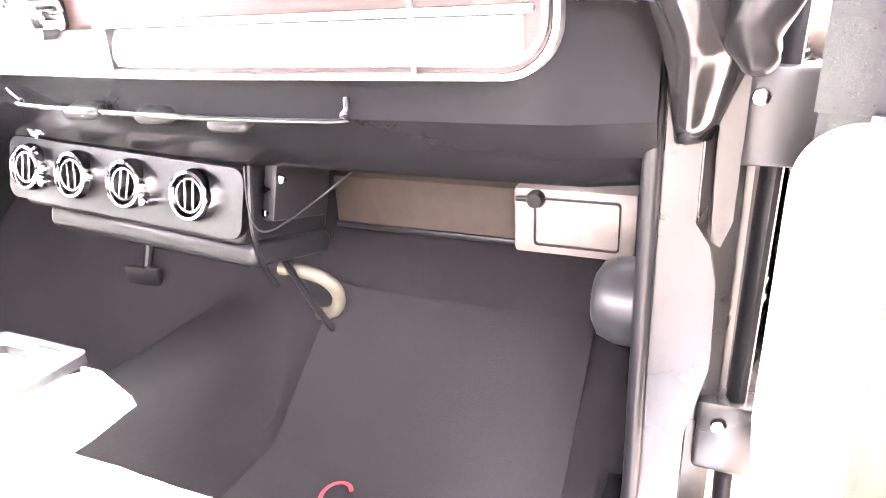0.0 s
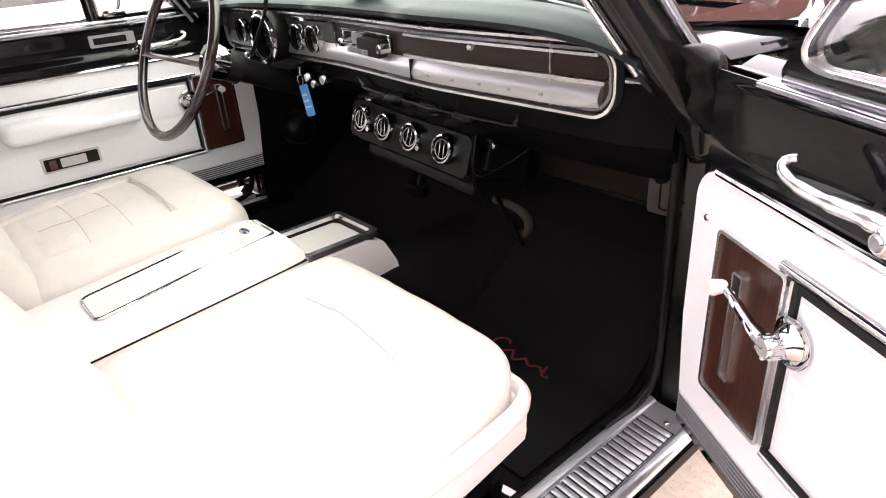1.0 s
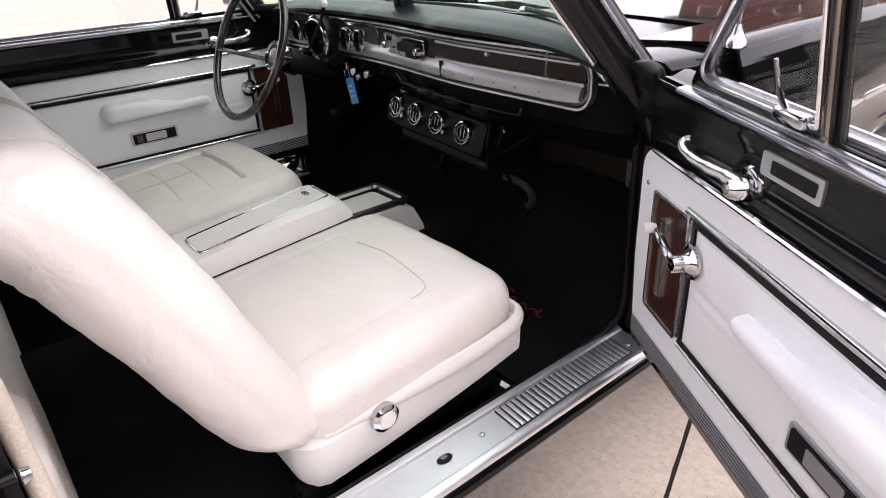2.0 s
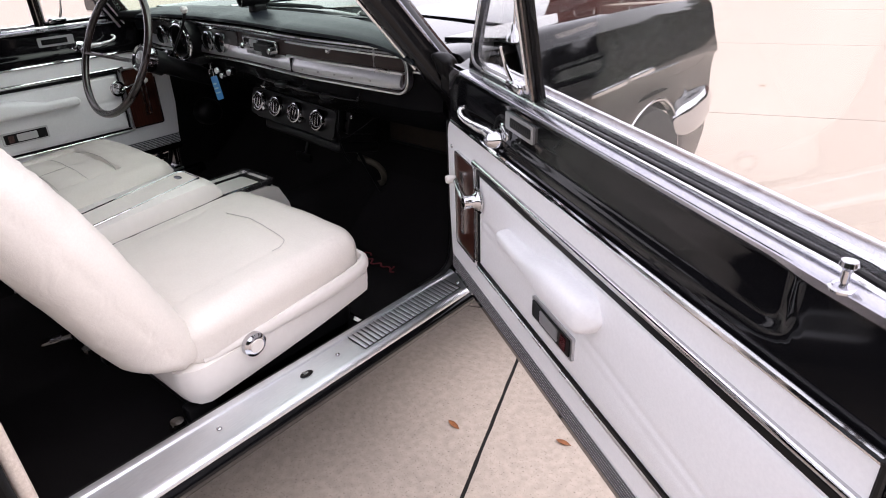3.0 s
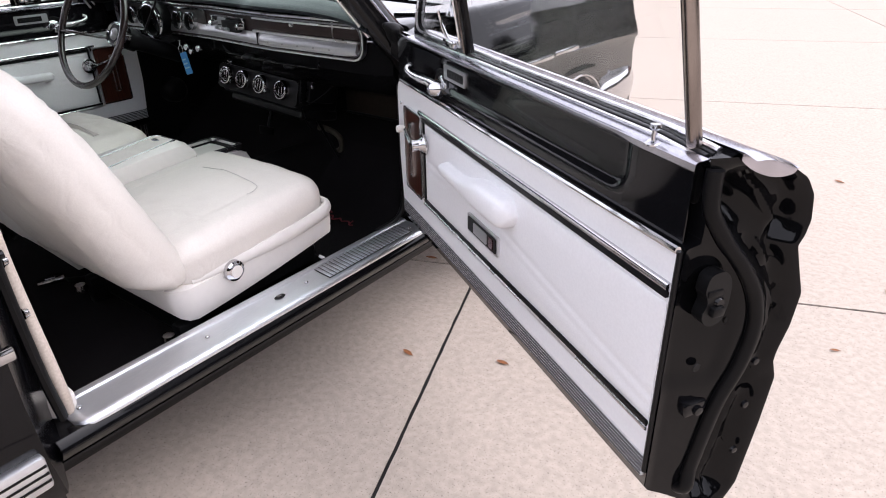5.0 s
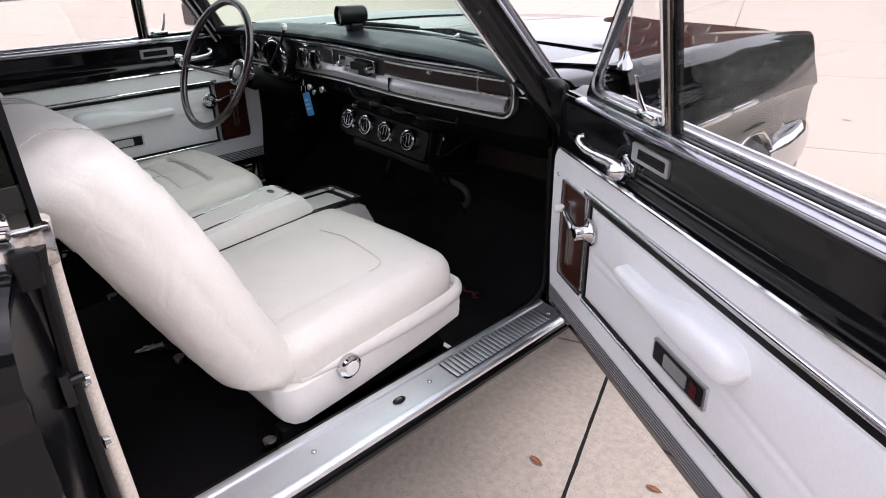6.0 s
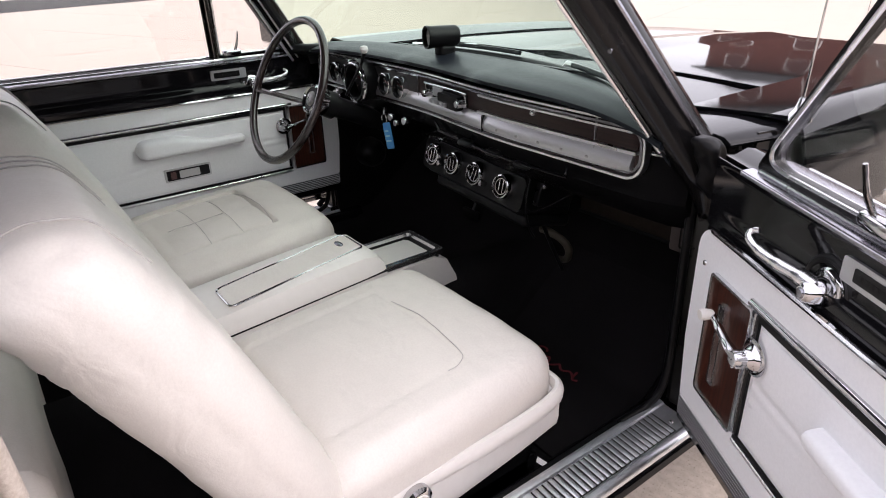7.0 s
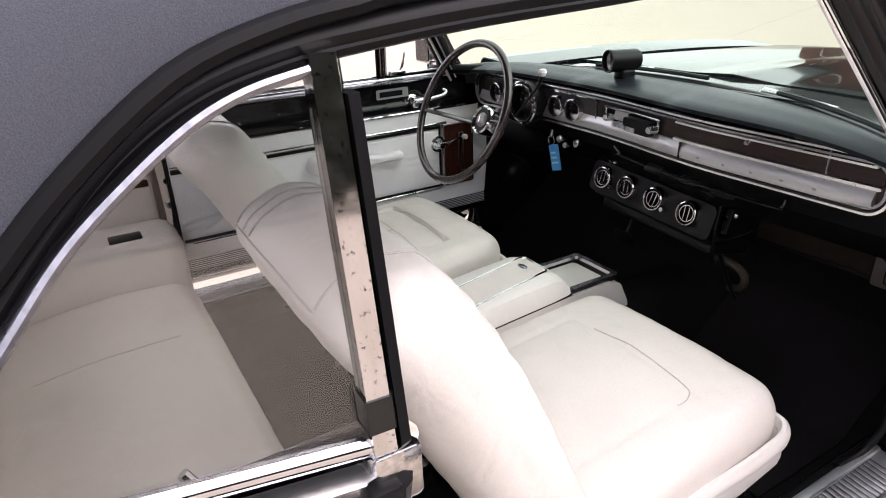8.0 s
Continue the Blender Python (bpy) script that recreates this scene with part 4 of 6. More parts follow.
    for s in np.linspace(.028, 1.118, 110):
        row = []
        for z in np.linspace(.838, .948, 40):
            into = step((1.003 - s) / .016) * step((z - .858 - .03 * max(0, (s - .955) / .048) ** 3) / .020) * step((.941 - z) / .008) * step((s - .02) / .30)
            row.append((s, .1965 - .0095 * into + .004 * into * step((.905 - z) / .06), z))
        rows.append(row)
    put("upper_field", thick(loft(rows), -.002), PAINT, shell, "gloss black pressed upper panel")
    # belt strips
    for d, z, r, mat, nm in ((.1815, .953, .0036, BRIGHT, "inner_belt_trim"), (.1745, .954, .0055, RUBBER, "inner_glass_wiper"), (.157, .9605, .0048, BRIGHT, "outer_belt_trim"), (.164, .955, .005, RUBBER, "outer_glass_wiper"), (.107, .950, .004, BRIGHT, "shoulder_trim")):
        put(nm, tube([(s, d, z - (.006 if s > 1.1 else 0)) for s in np.linspace(.12 if d > .1 else .02, 1.11 if d > .1 else 1.155, 14)], r, 8, flat=.8), mat, shell)
    rows = []
    for s in np.linspace(.10, 1.122, 60):
        wide = step((s - .96) / .06)
        rows.append([(s, .176, .9490), (s, .182, .9510), (s, .196 + .002 * wide, .9490), (s, .1995 + .002 * wide, .9465), (s, .2000 + .002 * wide, .9425 - .004 * wide), (s, .1970, .9380 - .004 * wide)])
    put("belt_ledge", loft(rows), LEDGE, shell, "stainless ledge under the glass")
    rows = []
    for s in np.linspace(.10, 1.162, 60):
        tuck = .004 * step((s - 1.145) / .017)
        rows.append([(s, .153, .9605 - tuck), (s, .138, .9605 - tuck), (s, .122, .9568 - tuck), (s, .111, .9525 - tuck), (s, .108, .9490 - tuck)])
    put("shoulder_cap", loft(rows), LEDGE, shell, "stainless cap along the door shoulder")
    # lock button
    lock = put("lock_button", lathe([(0, .027), (.0065, .0262), (.0075, .022), (.0038, .018), (.0034, 0), (0, 0)], 16, Matrix.Translation((1.040, .196, .9465))), CHROME, shell, "chrome lock button")
    put("ferrule", lathe([(.007, 0), (.0115, 0), (.0115, .002), (.009, .0035), (.007, .002), (.007, 0)], 20, Matrix.Translation((1.040, .196, .9465))), CHROME, lock)
    # glass, vent window
    def g(s, z, off=0.0):
        return Vector((s, .170 + .20 * (z - .95) + off, z))

    bm = bmesh.new()
    bm.faces.new([bm.verts.new(p) for p in (g(.425, .945), g(1.080, .945), g(1.066, 1.30), g(.455, 1.32))])
    pane = put("window_pane", thick(bm, .005), GLASS, shell, "clear raised door glass", shadow=False)
    if opened:
        put("pane_edge", tube([g(1.083 - .04 * (z - .95), z) for z in np.linspace(.93, 1.31, 8)], .0095, 12), PANE_FRAME, pane, "metal glass edge frame, brown reflections put into its colour")
    vent_out = filleted([(.100, .948), (.425, .948), (.452, 1.318), (.446, 1.318)], (.012, .004, .004, .004))
    vent_in = filleted([(.122, .967), (.403, .967), (.4225, 1.275), (.4205, 1.272)], (.024, .006, .001, .001))
    vm = Matrix(((1, 0, 0, 0), (0, .20, 1, -.020), (0, 1, 0, 0), (0, 0, 0, 1)))
    vent = put("vent_pane", prism(vent_in, .004, 0, 1, vm @ Matrix.Translation((0, 0, -.002))), GLASS, shell, "clear triangular vent glass", shadow=False)
    put("vent_post", tube([g(.412 + .08 * (z - .95), z) for z in np.linspace(.94, 1.32, 8)], .0115, 10, flat=1.2), PANE_FRAME, vent, "metal vent post, brown reflections put into its colour")
    put("post_rubber", tube([g(.427 + .08 * (z - .95), z) for z in np.linspace(.94, 1.32, 8)], .005, 8), RUBBER, vent)
    put("vent_frame", ring(vent_out, vent_in, .020, .003, vm @ Matrix.Translation((0, 0, -.010))), POST_PAINT, vent, "satin black vent window frame")
    put("vent_trim", tube([vm @ Vector((x, z, .010)) for x, z in vent_in], .0030, 8, True), BRIGHT, vent, "thin bright inner edge")
    put("vent_latch", tube(smooth_path([g(.355, .975, .015), g(.348, 1.00, .02), g(.345, 1.035, .022)], 4), [.004] * 5 + [.003] * 4, 8), CHROME, vent)
    put("latch_base", box((.335, .180, .962), (.395, .198, .980), .006), CHROME, vent)
    # shut face details
    if opened:
        lm = frame_at((1.129, .156, .772), (0, -1, 0), (0, 0, 1), (1, 0, 0)) @ Matrix.Diagonal((.74, .78, .8, 1))
        lt = put("latch", prism([(p.x, p.y) for p in smooth_path([(-.026, -.030, 0), (-.010, -.050, 0), (.016, -.046, 0), (.027, -.020, 0), (.026, .026, 0), (.008, .048, 0), (-.020, .044, 0), (-.027, .018, 0), (-.019, -.004, 0)], 4, True)], .024, .005, 2, lm), BLACK, shell, "black door latch with a rotating claw")
        put("claw", lathe([(0, .014), (.008, .014), (.012, .009), (.013, 0), (0, 0)], 18, lm @ Matrix.Translation((.006, -.008, .014))), INNER_PAINT, lt)
        put("claw_slot", box((-.022, .006, .022), (.010, .018, .0262), .002, 2, lm), RUBBER, lt)
        put("claw_arm", box((-.012, -.03, .02), (.014, -.012, .034), .004, 2, lm), BLACK, lt)
        for z in (.817, .725):
            put("screw", lathe([(0, .004), (.006, .003), (.007, 0), (0, 0)], 12, frame_at((1.134, .118 if z > .7 else .178, z), (0, -1, 0), (0, 0, 1), (1, 0, 0))), BLACK, lt)
        seal_d = lambda z: float(np.interp(z, [.42, .46, .54, .60, .66, .72, .76, .80, .84, .88, .90, .94], [.150, .140, .128, .117, .098, .090, .095, .115, .146, .172, .180, .180]))

        def span(z):
            lo = float(np.interp(z, [q[1] for q in outer[:0:-1]], [q[0] for q in outer[:0:-1]]))
            hi = float(np.interp(z, [q[1] for q in inner], [q[0] for q in inner]))
            return lo, max(hi, lo + .01)

        def dent(d, z, lo):
            ch = step((seal_d(z) - .012 - d) / .022) * step((d - lo - .004) / .022) * step((z - .39) / .04) * step((.945 - z) / .02)
            v = -.022 * ch
            e = d - lo
            v -= .016 * math.exp(-((d - seal_d(z) + .036) / .022) ** 2 - ((z - .893) / .026) ** 2)
            v -= .014 * math.exp(-((e - .020) / .013) ** 2 - ((z - .868) / .024) ** 2)
            v += .009 * ch * math.exp(-((e - .016 - .10 * (z - .62)) / .008) ** 2) * step((.86 - z) / .05)
            v += .010 * ch * math.exp(-((e - .045 - .45 * (z - .88)) / .009) ** 2) * step((z - .84) / .03)
            v -= .006 * step((d - seal_d(z) - .018) / .015) * step((z - .62) / .03) * step((.80 - z) / .03)
            v -= .010 * math.exp(-((d - .156) / .046) ** 2 - ((z - .772) / .060) ** 2)
            v += .0030 * ch * math.sin((seal_d(z) - d) * 300) * step((.84 - z) / .04)
            return v + .0030 * ch * noise.noise((d * 30, z * 22, 4.2))

        face_rows = []
        for z in np.linspace(.386, .9535, 100):
            lo, hi = span(z)
            row = [(1.175 - .050 * min(1, lo / .19) - .012, lo + .001, z)]
            for q in np.linspace(0, 1, 44):
                d = lo + (hi - lo) * q
                row.append((1.175 - .050 * min(1, d / .19) + .0015 + dent(d, z, lo), d, z))
            face_rows.append(row)
        shut = put("shut_face", loft(face_rows), JAMB, shell, "gloss black pressed door edge")
        edge_s = lambda d: 1.175 - .050 * min(1, d / .19)
        seal = smooth_path([(edge_s(seal_d(z)) + .004, seal_d(z), z) for z in (.941, .92, .89, .865, .84, .81, .77, .72, .66, .60, .54, .48, .435)] + [(1.05, .158, .434)], 6)
        put("edge_seal", tube(seal, .0105, 12, flat=.9), RUBBER, shell)
        for z in (.66, .585, .50):
            put("edge_screw", lathe([(0, .005), (.005, .004), (.006, 0), (0, 0)], 12, frame_at((edge_s(.075) + .001, .075, z), (0, -1, 0), (0, 0, 1), (1, 0, 0))), INNER_PAINT, shut)
        put("bumper_bracket", box((1.128, .132, .580), (1.146, .169, .602), .004), INNER_PAINT, shell)
        put("bracket_bolt", lathe([(0, .006), (.007, .005), (.008, 0), (0, 0)], 8, frame_at((1.146, .150, .591), (0, -1, 0), (0, 0, 1), (1, 0, 0))), INNER_PAINT, shell)
        put("drain_hole", lathe([(0, .001), (.006, .001), (.007, 0), (0, 0)], 14, frame_at((1.1370, .156, .658), (0, -1, 0), (0, 0, 1), (1, 0, 0))), BLACK, shell)
        tab = []
        for q in np.linspace(0, 1, 18):
            d = .152 - .070 * q
            top = .9595 - .0205 * q ** 1.7
            drop = .003 + .021 * math.sin(math.pi * min(1, .04 + q * .96)) ** .6
            tab.append([(edge_s(d) - .004, d, top + .001), (edge_s(d) + .004, d, top - .001), (edge_s(d) + .0055, d, top - .4 * drop), (edge_s(d) + .0045, d, top - drop)])
        put("cap_end", thick(loft(tab), .0015), LEDGE, shell, "stainless end tab of the shoulder cap")
        put("glass_guide", box((1.085, .160, .89), (1.112, .186, .944), .005), RUBBER, shell)
    return shell


door(1, DOOR_OPEN)
far_door = door(-1, 0.0)
mirror = part("side_mirror", prism(rounded(.10, .085, .012, 4), .055, .006, 2, frame_at((-.905, -.075, 1.010), (1, 0, 0), (0, 0, 1), (0, 1, 0))), CHROME, far_door, "square chrome side mirror")
part("mirror_face", prism(rounded(.088, .073, .008, 4), .002, 0, 1, frame_at((-.905, -.076, 1.010), (1, 0, 0), (0, 0, 1), (0, -1, 0))), DARK_PANE, mirror)
part("mirror_stem", tube([(-.895, -.05, .905), (-.900, -.05, .97)], [.016, .010], 10), CHROME, mirror)


# ---- dashboard ----
dash = thing("dashboard", (0, .05, .74), "black padded dashboard with a walnut and bright metal fascia", "dashboard")
# padded top with a rolled rear lip, ends curving down
def shield_y(x):
    return .205 - .275 * min(1, abs(x) / .748) ** 2.2


secs = []
for x in np.concatenate([np.linspace(-.752, -.58, 10), np.linspace(-.54, .54, 16), np.linspace(.58, .752, 10)]):
    e = (abs(x) / .74) ** 4
    front, lip = shield_y(x) + .012, -.034 - .050 * e
    deep = front - lip
    drop = .026 * (abs(x) / .74) ** 6
    prof = [(front, .930), (front, .972)] + [(front - deep * t, .976 + .020 * math.sin(math.pi * t) ** .8) for t in (.15, .3, .5, .7, .85)] + [(lip + .002, .984), (lip - .009, .977), (lip - .009, .969), (lip + .004, .9645), (lip + .03, .961)]
    secs.append([(x, y, z - drop) for y, z in prof])
part("padded_top", loft(secs, True, True), PAD, dash, "black padded vinyl top")
# lower metal body
body_prof = [(-.012, .962), (-.020, .83), (-.022, .812), (.0, .785), (.030, .752), (.060, .738), (.085, .745), (.09, .93)]
part("dash_body", bevel(loft([[(x, y + .02 * max(0, (abs(x) - .66) / .08) ** 2, z) for y, z in body_prof] for x in np.linspace(-.752, .752, 24)], True, True), .003), LATCH_METAL, dash, "black painted lower dash")
part("dash_end_pin", tube([(.694, -.028, .908), (.728, -.030, .908), (.738, -.030, .908)], [.005, .005, .008], 10), CHROME, dash)

Y0 = -.022


def recede(x, y):
    """The fascia falls back towards the driver side."""
    k = max(0.0, min(1.0, (.35 - x) / .5))
    return .045 * k * k * (3 - 2 * k) * max(0.0, min(1.0, (.14 - y) / .09))


FX = lambda d=0.0: frame_at((0, Y0 + d, 0), (1, 0, 0), (0, 0, 1), (0, -1, 0))


def plate_on(name, x0, x1, z0, z1, t, mat, parent, corner=.004, r=.0015, label="", d=0.0):
    return part(name, prism(rounded(x1 - x0, z1 - z0, corner, 5, (x0 + x1) / 2, (z0 + z1) / 2), t, r, 2, FX(-d)), mat, parent, label)


bez_out = rounded(1.37, .109, .042, 8, .0, .9035)
bez_in = rounded(1.361, .100, .039, 8, .0, .9035)
bezel = part("fascia_bezel", ring(bez_out, bez_in, .018, .002, FX()), BRIGHT, dash, "bright surround of the fascia")
part("inner_bead", ring(rounded(1.350, .089, .034, 8, 0, .9035), rounded(1.340, .079, .030, 8, 0, .9035), .013, .0015, FX()), DULL_CHROME, bezel)
part("fascia_back", prism(rounded(1.352, .100, .038, 8, 0, .9035), .006, 0, 1, FX()), DASH_WOOD, bezel)
# walnut glovebox strip and end piece
glove = plate_on("glovebox_door", .196, .560, .9045, .9350, .010, DASH_WOOD, dash, .003, label="dark walnut glovebox front")
plate_on("end_strip", .5635, .664, .9045, .9350, .010, DASH_WOOD, dash, .010)
plate_on("glove_bright_strip", .196, .650, .9362, .9405, .014, BRIGHT, glove, .0015)
plate_on("glove_lower_bright", .196, .664, .8975, .9035, .016, BRIGHT, glove, .002)
lk = part("glovebox_lock", lathe([(0, .010), (.004, .010), (.006, .007), (.0075, 0), (0, 0)], 20, frame_at((.393, Y0 - .010, .9310), (1, 0, 0), (0, 0, 1), (0, -1, 0))), CHROME, glove)
part("divider", box((.5608, Y0 - .0125, .850), (.5626, Y0 - .002, .950), .0006), PLATE, dash)
lower = []
for x in np.linspace(-.655, .655, 40):
    sk = .10 * max(0, abs(x) - .60) ** 1.0
    lower.append([(x, Y0 - o, z + (sk if z < .87 else 0)) for o, z in ((.002, .8965), (.010, .8955), (.016, .884), (.019, .869), (.015, .860), (.002, .858))])
part("lower_bright_panel", loft(lower, True, True), SILVER, dash, "long brushed metal lower strip")
part("panel_split", box((.2205, Y0 - .0205, .8575), (.2230, Y0 - .004, .8965), .0006), BLACK, dash)
for k in range(5):
    x = .275 + k * .068
    part("strip_mark", box((x, Y0 - .0200, .870), (x + .007, Y0 - .0165, .8745), .0006), PLATE, dash)
# rolled drawer lip seen under the fascia
part("parcel_lip", tube(smooth_path([(-.02, Y0 - .008, .830), (.01, Y0 - .012, .818), (.04, Y0 - .014, .812), (.45, Y0 - .014, .812), (.49, Y0 - .012, .818), (.492, Y0 - .006, .832)], 6), .0030, 8), INNER_PAINT, dash, "thin rolled lip")
# radio
radio = plate_on("radio", -.056, .142, .897, .930, .010, BLACK, dash, .006, .002, "chrome-edged radio with two knobs")
part("radio_top_edge", tube(smooth_path([(-.058, Y0 - .012, .915), (-.054, Y0 - .014, .928), (-.045, Y0 - .014, .931), (.130, Y0 - .014, .931), (.140, Y0 - .014, .927), (.143, Y0 - .012, .915)], 5), .0032, 8), CHROME, radio)
plate_on("radio_window", -.022, .028, .903, .926, .013, SILVER, radio, .003)
plate_on("radio_lower", .030, .128, .888, .922, .030, BLACK, radio, .006)
for x in (-.034, .132):
    part("knob", lathe([(0, .026), (.008, .026), (.010, .020), (.010, .004), (.012, 0), (0, 0)], 20, frame_at((x, Y0 - .012, .908), (1, 0, 0), (0, 0, 1), (0, -1, 0))), CHROME, radio)
for k in range(5):
    plate_on("button", -.010 + k * .018, .004 + k * .018, .8900, .9000, .034, SILVER, radio, .0015)
# instrument fascia and gauges
plate_on("instrument_plate", -.640, -.100, .862, .944, .010, GAUGE_PLATE, dash, .030, label="dark satin instrument plate")
plate_on("plate_top_line", -.30, -.104, .9400, .9435, .013, CHROME, dash, .001)
plate_on("plate_end_line", -.1000, -.0970, .866, .943, .013, CHROME, dash, .001)


def gauge(x, z, r, deep, parent):
    m = frame_at((x, Y0 - .006, z), (1, 0, 0), (0, 0, 1), (0, -1, 0))
    part("well", lathe([(r * .86, deep + .004), (r * .84, 0), (r * .90, 0), (r * .92, deep + .004), (r * .86, deep + .004)], 36, m), BLACK, parent)
    g = part("gauge", lathe([(r * .90, deep + .004), (r * .92, deep + .009), (r * .99, deep + .008), (r * 1.04, .004), (r * 1.05, 0), (r * .93, 0), (r * .90, deep + .004)], 36, m), CHROME, parent, "round gauge in a chrome ring")
    part("dial", lathe([(0, deep * .45), (r * .85, deep * .45), (r * .85, 0), (0, 0)], 28, m), DIAL, g)
    for k in range(9):
        a = radians(-120 + 30 * k)
        part("tick", box((-.0007, r * .62, deep * .45), (.0007, r * .78, deep * .45 + .0012), 0, 1, m @ Matrix.Rotation(a, 4, "Z")), PAPER, g)
    part("needle", box((-.0012, -.1 * r, deep * .5), (.0012, r * .66, deep * .5 + .0015), .0004, 1, m @ Matrix.Rotation(radians(70), 4, "Z")), RED, g)
    part("cover", lathe([(0, deep * .6), (r * .84, deep * .6)], 28, m), LENS, g, shadow=False)
    return g


for x in (-.552, -.478, -.253, -.180):
    gauge(x, .902, .031, .016, dash)
gauge(-.370, .898, .058, .050, dash)
part("speedometer_hood", lathe([(.060, 0), (.064, .045), (.061, .058), (.058, .056), (.057, 0)], 36, frame_at((-.370, Y0, .898), (1, 0, 0), (0, 0, 1), (0, -1, 0))), BLACK, dash, "deep black speedometer hood with a chrome lip")
part("speedometer_lip", lathe([(.059, .056), (.062, .061), (.066, .058), (.063, .052), (.059, .056)], 40, frame_at((-.370, Y0, .898), (1, 0, 0), (0, 0, 1), (0, -1, 0))), CHROME, dash)
for x, z, r in ((-.227, .812, .012), (-.201, .799, .010), (-.155, .813, .012), (-.555, .826, .024)):
    part("dash_knob", lathe([(0, .026), (r * .8, .026), (r, .021), (r * .9, .006), (.007, 0), (0, 0)], 20, frame_at((x, Y0 - .006, z), (1, 0, 0), (0, 0, 1), (0, -1, -.1))), CHROME, dash)
# dark oval heater levers under the fascia
for x, z in ((.145, .812), (.252, .810), (.350, .804)):
    part("heater_lever", cushion((.052, .026, .015), (.010, .010, .007), 6, None, Matrix.Translation((x, -.020, z)) @ Matrix.Rotation(radians(20), 4, "X")), BLACK, dash, "black oval heater lever")
for ob in [o for o in dash.children_recursive if o.type == "MESH" and not o.name.startswith(("heater_lever", "defroster"))]:
    bent = bmesh.new()
    bent.from_mesh(ob.data)
    if ob.dimensions.x > .12:
        for cut_x in np.linspace(-.66, .42, 28):
            bmesh.ops.bisect_plane(bent, geom=bent.verts[:] + bent.edges[:] + bent.faces[:], plane_co=(cut_x, 0, 0), plane_no=(1, 0, 0))
    for v in bent.verts:
        v.co.y += recede(v.co.x, v.co.y)
    bent.to_mesh(ob.data)
    bent.free()
# wiring and steel bits below
part("wire", tube(smooth_path([(.285, .06, .735), (.29, .05, .68), (.305, .06, .655), (.36, .09, .69), (.42, .10, .735)], 6), .0014, 6), BLACK, dash)
part("wire", tube(smooth_path([(.275, .08, .73), (.282, .06, .66), (.272, .08, .60), (.255, .12, .55)], 6), .0035, 6), BLACK, dash)

# heater plenum and control box in the footwell
plenum = thing("heater_plenum", (.36, .38, .56), "tan fibreboard heater plenum under the dash", "heater duct")
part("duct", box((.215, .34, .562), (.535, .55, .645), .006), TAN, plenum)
part("duct_lip", box((.215, .335, .556), (.535, .348, .566), .003), BLACK, plenum)
vent_box = thing("fresh_air_box", (.62, .33, .56), "grey painted fresh-air box with a black latch knob", "air vent box")
part("box", box((.538, .30, .562), (.708, .50, .660), .008), GREY_BOX, vent_box)
part("door_outline", ring(rounded(.118, .070, .006, 4, .628, .612), rounded(.113, .065, .005, 4, .628, .612), .003, 0, frame_at((0, .2995, 0), (1, 0, 0), (0, 0, 1), (0, -1, 0))), BLACK, vent_box)
part("latch_knob", lathe([(0, .014), (.010, .014), (.013, .006), (.013, 0), (0, 0)], 18, frame_at((.572, .300, .645), (1, 0, 0), (0, 0, 1), (0, -1, 0))), BLACK, vent_box)
part("latch_lever", box((.545, .288, .642), (.572, .296, .649), .002), BLACK, vent_box)

# ---- under-dash air conditioner ----
ac = thing("air_conditioner", (.06, .10, .60), "black under-dash air conditioner with four round chrome louvres", "air conditioner")
tilt = Matrix.Translation((.06, .066, .697)) @ Matrix.Rotation(radians(-14), 4, "X") @ Matrix.Rotation(radians(3.4), 4, "Y")
part("housing", box((-.205, .006, -.055), (.205, .20, .050), .012, 3, tilt), BLACK, ac)
part("lower_housing", box((-.17, .02, -.085), (.215, .20, -.050), .012, 3, tilt), BLACK, ac)
face = part("face_plate", prism(rounded(.430, .088, .018, 6), .010, .004, 2, tilt @ frame_at((0, .004, 0), (1, 0, 0), (0, 0, 1), (0, -1, 0))), AC_FACE, ac, "dark satin face plate")
for k, x in enumerate((-.158, -.066, .033, .144)):
    mm = tilt @ frame_at((x, -.006, .004), (.82, 0, 0), (0, 0, .82), (0, -1, 0))
    lv = part("louvre", lathe([(.030, 0), (.030, .014), (.033, .019), (.037, .018), (.041, .010), (.042, 0), (.030, 0)], 36, mm), CHROME, face, "round chrome air louvre")
    part("bowl", lathe([(0, .001), (.030, .001), (.031, .004)], 24, mm), BLACK, lv)
    ang = Matrix.Rotation(radians((0, 8, -6, 4)[k]), 4, "Z")
    part("inner_ring", lathe([(.0235, .006), (.0235, .015), (.0265, .015), (.0265, .006), (.0235, .006)], 28, mm), CHROME, lv)
    for xx in (-.008, .008):
        h = math.sqrt(.0238 ** 2 - xx * xx)
        part("vane", box((xx - .0017, -h, .004), (xx + .0017, h, .0155), .0007, 1, mm @ ang), CHROME, lv)
    if k in (0, 2):
        part("knob", lathe([(0, .020), (.007, .020), (.009, .014), (.008, 0), (0, 0)], 16, mm @ Matrix.Translation((.046, -.020, 0))), CHROME, face)
switch = part("control_lever", tube(smooth_path([tilt @ Vector(q) for q in ((-.150, -.010, .048), (-.146, -.022, .064), (-.140, -.020, .082))], 4), [.005] * 4 + [.004] * 5, 8), CHROME, ac, "chrome control lever")
part("lever_plate", box((-.172, -.016, .076), (-.118, -.002, .086), .003, 2, tilt), CHROME, switch)
part("lever_knob", lathe([(0, .012), (.007, .011), (.009, .005), (.007, 0), (0, 0)], 14, tilt @ frame_at((-.128, -.012, .060), (1, 0, 0), (0, 0, 1), (0, -1, 0))), CHROME, switch)
